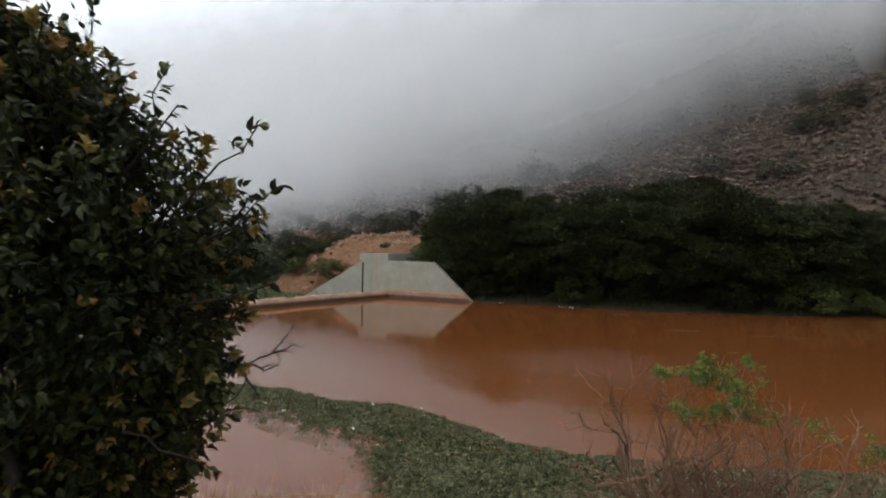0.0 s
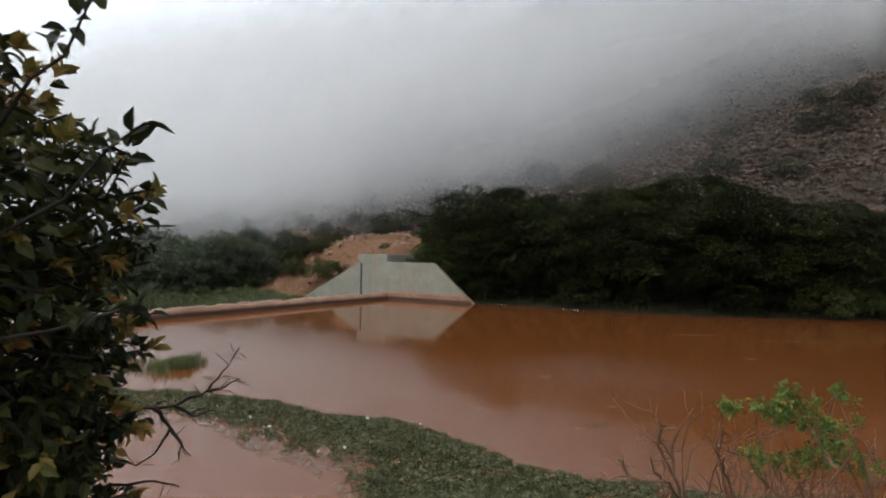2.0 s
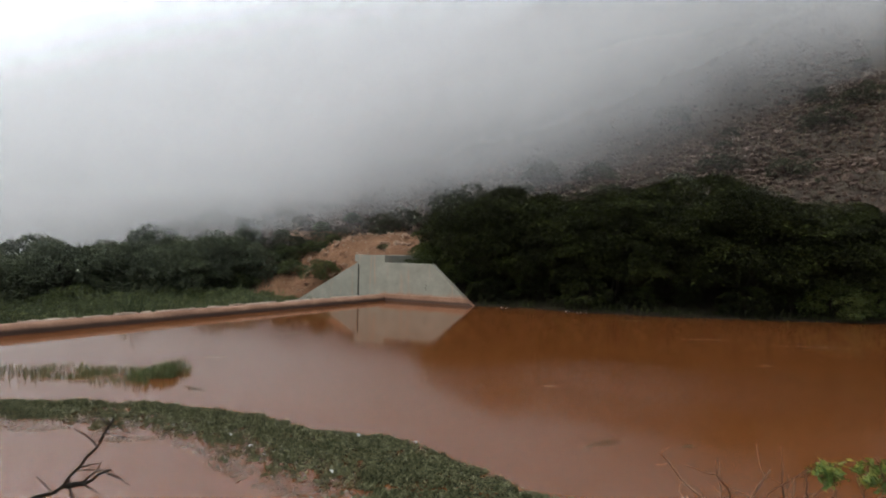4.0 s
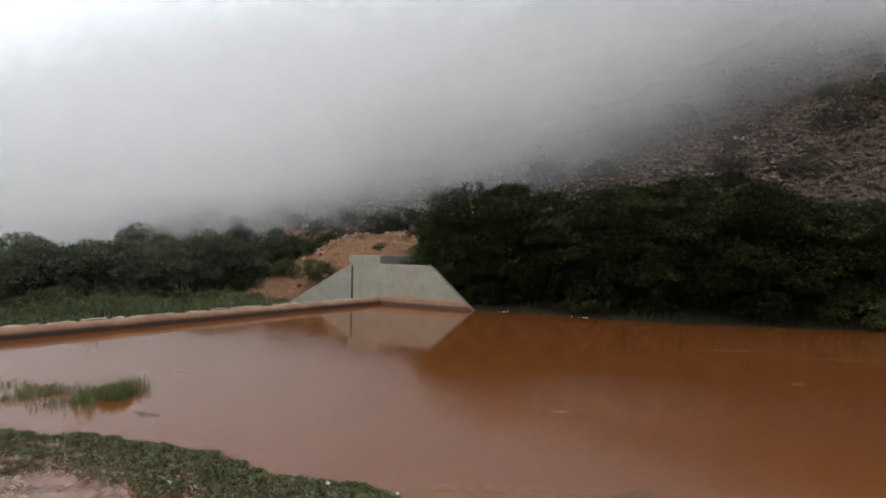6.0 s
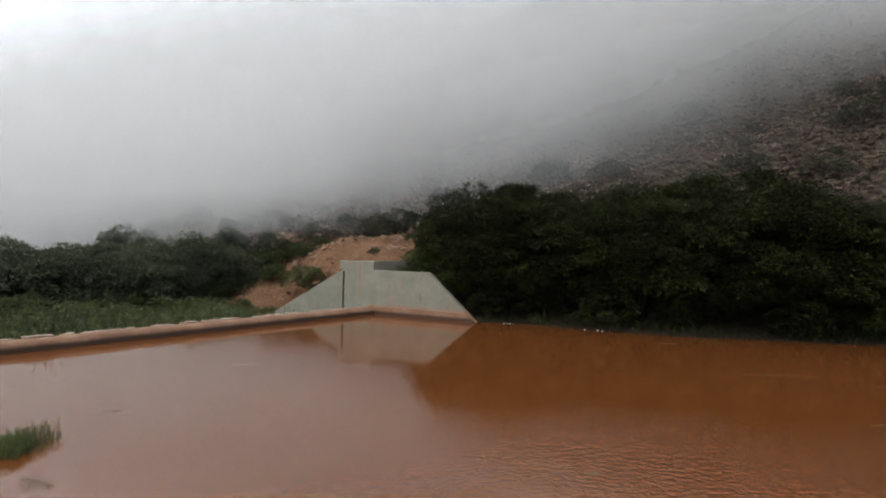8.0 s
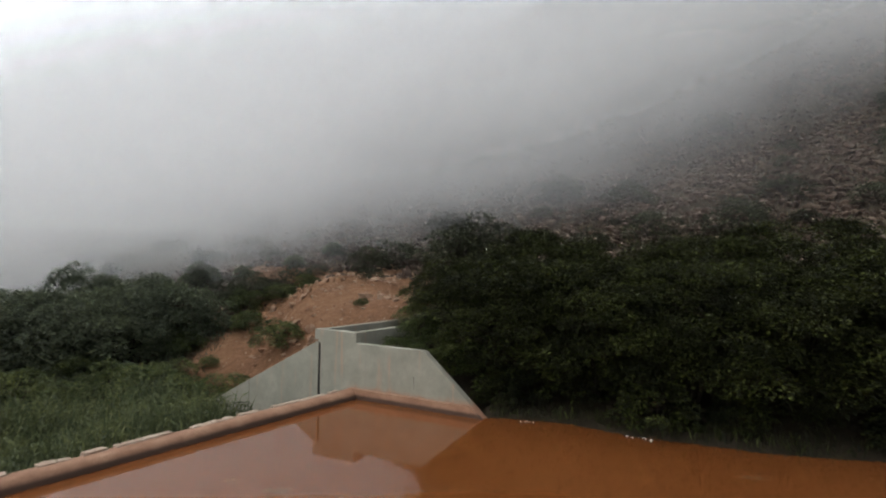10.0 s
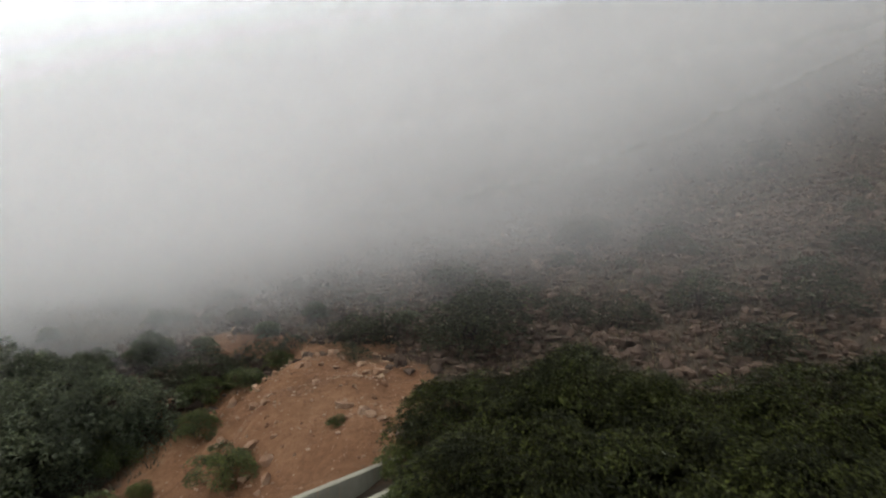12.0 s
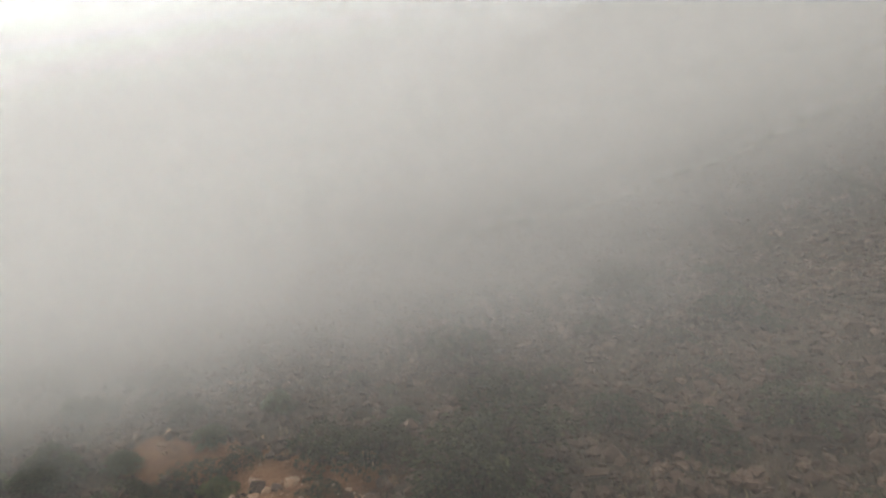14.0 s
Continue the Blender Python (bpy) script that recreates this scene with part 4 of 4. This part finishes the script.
n = 4200
x = np.concatenate([-7.5 - np.abs(rng.normal(0, 3.2, n - 700)), rng.normal(-7.9, 0.25, 700)])
y = 19.1 + rng.normal(0, 0.5, n) + 0.25 * vnoise(x * 0.9, x * 0)
keep_ = vnoise(x * 2.1, y * 2.1) > -0.25
x, y = x[keep_], y[keep_]
n = len(x)
h = rng.uniform(0.04, 0.24, n) + 0.2 * np.exp(-((x + 7.9) / 0.45) ** 2)
v, f = blades(np.stack([x, y, np.full(n, -0.02)], 1), h, 0.015, rng.uniform(0.1, 0.5, n))
tagged(link_mesh("reed_tuft", v, f, reed_leaf), "green reed tuft standing in the brown water", "reeds", kind="stuff")

# weed patches drifting on the open water
for k, (x0, y0, rx, ry, turn) in enumerate([(3.31, 14.0, 0.52, 0.2, 0.5), (-7.6, 22.05, 0.3, 0.1, 0.1), (-6.4, 28.0, 0.5, 0.25, 0.3), (3.1, 18.85, 0.16, 0.08, 0.0), (11.96, 28.6, 1.1, 0.4, 0.0), (15.6, 27.1, 1.5, 0.45, -0.1),
                                            (4.93, 13.9, 0.16, 0.07, 0.2), (11.2, 22.6, 0.32, 0.16, 0.1), (-4.75, 33.3, 0.6, 0.3, 0.1), (10.8, 35.4, 0.7, 0.3, 0.0), (-6.4, 34.0, 0.25, 0.2, 0.4), (-6.4, 17.7, 0.5, 0.22, -0.6)]):
    n = int(620 * rx)
    a, r = rng.uniform(0, 6.28, n), rng.uniform(0, 1, n) ** 0.6 * (1 + 0.25 * np.sin(3 * rng.uniform(0, 6.28, n)))
    u, w = rx * r * np.cos(a), ry * r * np.sin(a) * (0.45 + 0.55 * sm(-1, 0.8, np.cos(a)))
    x, y = x0 + u * math.cos(turn) - w * math.sin(turn), y0 + u * math.sin(turn) + w * math.cos(turn)
    v, f = blades(np.stack([x, y, np.full(n, -0.004)], 1), rng.uniform(0.004, 0.013, n), 0.03, rng.uniform(2.0, 5.0, n))
    patch = link_mesh("weed_patch", v, f, drift_weed)
    tagged(patch, "small drifting patch of dark weed on the water", "water plants", kind="stuff")

n = 3600
x = rng.uniform(2.4, 46, n)
d = rng.normal(0.9, 0.6, n)
y = far_shore(x) + d
v, f = blades(np.stack([x, y, ground_height(x, y) - 0.03], 1), rng.uniform(0.1, 0.5, n) * (1 + 0.6 * vnoise(x * 0.7, d)), 0.035, rng.uniform(0.2, 0.9, n))
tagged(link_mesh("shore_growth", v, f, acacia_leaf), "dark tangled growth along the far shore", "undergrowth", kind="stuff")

# dry sticks and stalks washed up at the reed tuft
for k in range(16):
    a, x0 = rng.uniform(0, 3.14), -8.2 - abs(rng.normal(0, 1.0))
    c = np.array([x0, 18.7 + rng.normal(0, 0.22), 0.03])
    d = np.array([np.cos(a), np.sin(a) * 0.4, 0.0]) * rng.uniform(0.08, 0.22)
    (v, f), _p = limb(c - d, c + d + [0, 0, 0.03], 0.012, 0.007, 0.05, 4, 5)
    stick = link_mesh("stick", v, f, drift_straw, smooth=True)
    tagged(stick, "pale dry stick washed up beside the reeds", "stick", group="sticks at the reed tuft")

# scraps of litter
for k in range(20):
    if k < 6:
        x, y = rng.uniform(-6, 1), 0.0
        y = rng.uniform(11, 15) - 0.3 * x
        while not weed_mask(np.array(x), np.array(y)):
            x, y = rng.uniform(-8, 1), rng.uniform(10, 16)
        z = 0.05
    else:
        x = float(rng.choice([3.9, 4.6, 8.5, 9.2])) + rng.normal(0, 0.35)
        y = float(far_shore(np.array(x))) - rng.uniform(0.05, 0.4)
        z = 0.02
    bm = bmesh.new()
    vs = box(bm, (-0.035, -0.02, 0), (0.035, 0.02, 0.02), Matrix.Translation((x, y, z)) @ Matrix.Rotation(rng.uniform(0, 6), 4, "Z") @ Matrix.Scale(rng.uniform(0.4, 0.95), 4))
    for q in bm.verts:
        q.co += Vector(rng.normal(0, 0.01, 3))
    bmesh.ops.bevel(bm, geom=list(bm.edges), offset=0.006, segments=1, affect="EDGES")
    scrap = part("litter", bm, litter_white)
    tagged(scrap, "crumpled white scrap of litter at the water's edge", "litter", group="scraps of litter")

# ---- near bank: dry grass
n = 22000
x, y = rng.uniform(-16, 18, n), rng.uniform(-6, 8.6, n)
ok = (near_shore(x) - y) > 0.1
x, y = x[ok], y[ok]
v, f = blades(np.stack([x, y, ground_height(x, y) - 0.02], 1), rng.uniform(0.2, 0.6, len(x)), 0.012, rng.uniform(0.1, 0.6, len(x)))
tagged(link_mesh("bank_grass", v, f, dry_grass), "dry straw-coloured grass on the near bank", "grass", kind="stuff")

n = 1500
x, y = rng.normal(-1.2, 0.6, n), rng.normal(5.0, 0.45, n)
v, f = blades(np.stack([x, y, ground_height(x, y) - 0.02], 1), rng.uniform(0.55, 1.05, n), 0.009, rng.uniform(0.05, 0.45, n))
tagged(link_mesh("tall_grass", v, f, dry_grass), "tall straw-coloured grass at the bank's edge", "grass", kind="stuff")

# ---- the large bush beside the camera's start
def leafy_bush():
    top = tagged(new("large_bush"), "large dark broad-leaved bush with reddish young leaves", "bush")
    base = np.array([-2.1, 3.2, float(ground_height(-2.1, 3.2)) - 0.1])
    wood, tips = [], []
    for k in range(9):
        a = 0.7 * k + rng.uniform(-0.2, 0.2)
        q = base + [np.cos(a) * 0.5, np.sin(a) * 0.5, rng.uniform(1.4, 2.3)]
        g, p = limb(base + rng.normal(0, 0.06, 3) * [1, 1, 0], q, 0.05, 0.025, 0.1, 7, 7)
        wood.append(g)
        tips.append(q)
    pos, way, reds, redw = [], [], [], []
    for k in range(3300):
        # an uneven crown: narrow at its foot, widest at the height of the eye, running up to a point
        z = rng.uniform(2.05, 4.85)
        a = rng.uniform(0, 6.28)
        r = rng.uniform(0.02, 1.0) ** 0.38
        wide = np.interp(z, [2.0, 2.56, 2.96, 3.2, 3.6, 4.05, 4.3, 4.6, 4.85], [0.5, 0.72, 0.98, 1.13, 1.17, 1.22, 0.88, 0.5, 0.12]) + 0.09 * math.sin(4 * a + 5 * z) - 0.04
        deep = 0.85 * math.sqrt(max(0.02, 1 - ((z - 3.45) / 1.7) ** 2))
        d = unit(np.array([np.cos(a), np.sin(a), 0.45 * (z - 3.3)]))
        e = np.array([-2.1 + wide * r * np.cos(a), np.interp(z, [2.6, 3.3, 3.7], [3.3, 3.05, 2.8]) + deep * r * np.sin(a), z]) + rng.normal(0, 0.045, 3)
        if k % 3 == 0:
            src = min(tips, key=lambda t: np.linalg.norm(t - e))
            g, _ = limb(src, e, 0.013, 0.004, 0.12, 5, 4)
            wood.append(g)
        out = unit(d + rng.normal(0, 0.45, 3) + [0, 0, 0.4])
        for q in range(int(rng.integers(9, 16))):
            perp = unit(np.cross(out, rng.normal(0, 1, 3)))
            pos.append(e - out * (0.02 * q) + perp * 0.01)
            way.append(out * (0.55 if q < 4 else 0.3) + perp * 0.75 + [0, 0, -0.1])
        if r > 0.72 and rng.uniform() < 0.26:
            for q in range(9):
                perp = unit(np.cross(out, rng.normal(0, 1, 3)))
                reds.append(e + out * (0.012 + 0.004 * q))
                redw.append(out * (0.45 + 0.06 * q) + perp * 0.55)
    # long sprigs that stand out of the crown
    for tip, root in (((-0.76, 2.4, 4.27), (-1.2, 2.6, 3.9)), ((-0.70, 2.5, 4.03), (-1.2, 2.6, 3.7)), ((-1.16, 2.45, 4.5), (-1.4, 2.6, 4.1)), ((-1.5, 2.5, 4.78), (-1.7, 2.6, 4.3)),
                      ((-1.62, 2.4, 4.72), (-1.8, 2.6, 4.3)), ((-0.72, 2.55, 3.62), (-1.2, 2.6, 3.5)), ((-0.98, 2.6, 2.78), (-1.4, 2.6, 2.95)), ((-1.95, 2.6, 4.9), (-2.0, 2.7, 4.4)), ((-0.9, 2.9, 3.75), (-1.4, 2.9, 3.6)), ((-1.1, 3.3, 3.95), (-1.6, 3.0, 3.6))):
        tip, root = np.array(tip), np.array(root)
        g, p = limb(root, tip, 0.008, 0.003, 0.06, 6, 5)
        wood.append(g)
        out = unit(tip - root)
        for q in range(11):
            perp = unit(np.cross(out, rng.normal(0, 1, 3)))
            pos.append(tip - out * 0.016 * q)
            way.append(out * (0.6 if q < 4 else 0.15) + perp * 0.7)
    # bare dead branches low on the lake side
    for pts in (((-2.0, 3.4, 3.1), (-1.77, 3.8, 3.03), (-1.56, 4.0, 2.97), (-1.31, 4.05, 2.97), (-1.15, 4.05, 3.05), (-1.05, 4.05, 3.17), (-1.0, 4.05, 3.26)), ((-1.15, 4.05, 3.05), (-1.08, 4.05, 3.06), (-0.98, 4.0, 3.12)),
                ((-1.31, 4.05, 2.97), (-1.2, 4.02, 2.93), (-1.1, 4.0, 2.97)), ((-1.4, 4.03, 2.96), (-1.33, 4.05, 2.86), (-1.38, 4.0, 2.75), (-1.47, 4.0, 2.69)), ((-1.33, 4.05, 2.86), (-1.25, 4.0, 2.8), (-1.24, 3.95, 2.74)),
                ((-1.7, 3.1, 3.7), (-1.4, 3.3, 3.74), (-1.2, 3.38, 3.81), (-1.03, 3.4, 3.83)), ((-1.4, 3.3, 3.74), (-1.25, 3.35, 3.72), (-1.1, 3.4, 3.75)), ((-1.7, 3.2, 2.85), (-1.45, 3.5, 2.78), (-1.2, 3.55, 2.8), (-1.08, 3.6, 2.76))):
        for a_, b_, r_ in zip(pts[:-1], pts[1:], np.linspace(0.011, 0.005, len(pts) - 1)):
            g, p = limb(a_, b_, r_, r_ * 0.7, 0.06, 5, 5)
            wood.append(g)
            for _ in range(3):
                e = p[int(rng.integers(1, 5))]
                g, _p = limb(e, e + unit(np.array(b_) - np.array(a_) + rng.normal(0, 0.22, 3)) * rng.uniform(0.04, 0.13), r_ * 0.45, 0.0015, 0.1, 4, 4)
                wood.append(g)
    for v, f in wood[:9]:
        link_mesh("branch", v, f, bark, top, smooth=True)
    v, f = joined(wood[9:])
    tagged(link_mesh("twig", v, f, bark, top, smooth=True), kind="stuff")
    pos, way = np.array(pos), np.array(way)
    size = rng.uniform(0.036, 0.074, len(pos))
    v, f = broad_leaves(pos, way, size, size * 0.56, 0.22, 0.3)
    link_mesh("foliage", v, f, bush_leaf, top)
    size = rng.uniform(0.032, 0.068, len(reds))
    v, f = broad_leaves(np.array(reds), np.array(redw), size, size * 0.5, 0.25, 0.25)
    link_mesh("young_foliage", v, f, bud_leaf, top, label="reddish young leaves")
    return top


leafy_bush()


# ---- twiggy shrub with a green spray
def twig_spray(wood, a, d, length, r, depth):
    """A dry branch that forks again and again."""
    b = a + d * length
    g, p = limb(a, b, r, r * 0.62, 0.22, 6, 5)
    wood.append(g)
    out = [b]
    if depth:
        for _ in range(int(rng.integers(2, 5))):
            j = int(rng.integers(1, 5))
            out += twig_spray(wood, p[j], unit(d + rng.normal(0, 0.62, 3) + [0, 0, 0.1]), length * rng.uniform(0.45, 0.8), r * 0.62, depth - 1)
    return out


def dry_shrub(x, y, size, label, tufts=(), stems=5, limbs=()):
    top = tagged(new("dry_shrub"), label, "shrub", group="twiggy shrubs on the near bank")
    base = np.array([x, y, float(ground_height(x, y)) - 0.05])
    for k in range(stems):
        a = 6.28 * k / stems + rng.uniform(-0.4, 0.4)
        wood = []
        twig_spray(wood, base, unit(np.array([np.cos(a) * 0.8, np.sin(a) * 0.8, 1.0])), size * 0.5, 0.019, 3)
        v, f = joined(wood)
        link_mesh("stem", v, f, twig_bark, top, smooth=True)
    for pts in limbs:
        wood = []
        for a_, b_, r_ in zip(pts[:-1], pts[1:], np.linspace(0.013, 0.006, len(pts) - 1)):
            g, p = limb(a_, b_, r_, r_ * 0.8, 0.09, 5, 5)
            wood.append(g)
            for _ in range(3):
                e = p[int(rng.integers(1, 5))]
                g, _p = limb(e, e + unit(np.array(b_) - np.array(a_) + rng.normal(0, 0.22, 3)) * rng.uniform(0.06, 0.2), r_ * 0.5, 0.002, 0.15, 5, 4)
                wood.append(g)
        v, f = joined(wood)
        link_mesh("stem", v, f, twig_bark, top, smooth=True)
    for c, r, n in tufts:
        c = np.array(c)
        wood = []
        for _ in range(3):
            g, _p = limb(base + rng.normal(0, 0.12, 3) * [1, 1, 0], c + rng.normal(0, r * 0.7, 3), 0.009, 0.003, 0.22, 8, 5)
            wood.append(g)
        v, f = joined(wood)
        link_mesh("stem", v, f, twig_bark, top, smooth=True)
        hub = c + rng.normal(0, 1, (12, 3)) * r * [0.95, 0.9, 0.55]
        n = int(n * 2.6)
        k = rng.integers(0, len(hub), n)
        pos = hub[k] + rng.normal(0, r * 0.2, (n, 3))
        size_ = rng.uniform(0.022, 0.046, n)
        v, f = broad_leaves(pos, rng.normal(0, 1, (n, 3)) + [0, 0, 0.3], size_, size_ * 0.5, 0.3, 0.2)
        link_mesh("foliage", v, f, green_leaf, top, label="fresh green leaves")


dry_shrub(2.35, 5.15, 1.9, "twiggy brown shrub with a fresh green top", (((1.87, 5.05, 2.76), 0.05, 45), ((2.12, 5.05, 2.74), 0.09, 130), ((2.27, 5.05, 2.86), 0.055, 70), ((2.35, 5.17, 2.67), 0.09, 140), ((2.45, 4.93, 2.53), 0.09, 120), ((2.63, 5.17, 2.63), 0.1, 140), ((2.09, 5.05, 2.44), 0.08, 70), ((2.69, 5.17, 2.83), 0.05, 50), ((2.32, 5.05, 2.40), 0.1, 70), ((2.74, 5.17, 2.42), 0.12, 110)))
dry_shrub(1.75, 5.4, 1.3, "bare crooked brown shrub on the bank", stems=3, limbs=(
    ((1.8, 5.45, 1.3), (1.74, 5.42, 1.8), (1.71, 5.4, 2.08), (1.55, 5.4, 2.39), (1.42, 5.5, 2.5), (1.28, 5.6, 2.66)), ((1.55, 5.4, 2.39), (1.56, 5.35, 2.52), (1.46, 5.3, 2.66)),
    ((1.71, 5.4, 2.08), (1.66, 5.4, 2.3), (1.69, 5.4, 2.48), (1.8, 5.4, 2.66)), ((1.66, 5.4, 2.3), (1.58, 5.45, 2.42), (1.57, 5.5, 2.6)),
    ((2.15, 5.4, 1.4), (2.08, 5.4, 2.08), (1.98, 5.4, 2.33), (1.86, 5.4, 2.58)), ((1.98, 5.4, 2.33), (2.02, 5.42, 2.5), (1.98, 5.4, 2.66)),
    ((1.74, 5.42, 1.9), (1.6, 5.3, 2.16), (1.28, 5.2, 2.24), (1.11, 5.2, 2.2)), ((1.6, 5.3, 2.16), (1.42, 5.1, 2.3), (1.36, 5.0, 2.42)),
    ((2.35, 5.4, 2.1), (2.2, 5.4, 2.33), (2.02, 5.4, 2.37), (1.86, 5.4, 2.43)), ((1.28, 5.2, 2.24), (1.24, 5.2, 2.34), (1.2, 5.2, 2.36))))
dry_shrub(2.15, 5.4, 2.2, "bare brown twiggy shrub on the bank")
dry_shrub(3.0, 5.1, 2.1, "bare brown twiggy shrub with few leaves", (((3.75, 5.1, 2.1), 0.12, 90), ((3.2, 5.0, 2.3), 0.08, 30)))
dry_shrub(3.6, 5.3, 2.2, "bare brown twiggy shrub on the bank")
dry_shrub(2.8, 5.6, 1.8, "bare brown twiggy shrub on the bank")

fallen = tagged(new("fallen_branch"), "grey dead branch lying on the near bank", "branch")
wood = []
for pts in (((1.45, 6.0, 1.1), (1.62, 5.95, 1.42), (2.05, 5.9, 1.52), (2.45, 5.9, 1.72)), ((2.05, 5.9, 1.52), (2.3, 5.85, 1.36), (2.7, 5.8, 1.4)), ((1.8, 5.92, 1.46), (1.95, 5.9, 1.2), (1.75, 5.8, 0.95))):
    for a_, b_, r_ in zip(pts[:-1], pts[1:], (0.03, 0.024, 0.018)):
        g, _p = limb(a_, b_, r_, r_ * 0.8, 0.05, 5, 7)
        wood.append(g)
v, f = joined(wood)
link_mesh("limb", v, f, twig_bark, fallen, smooth=True)
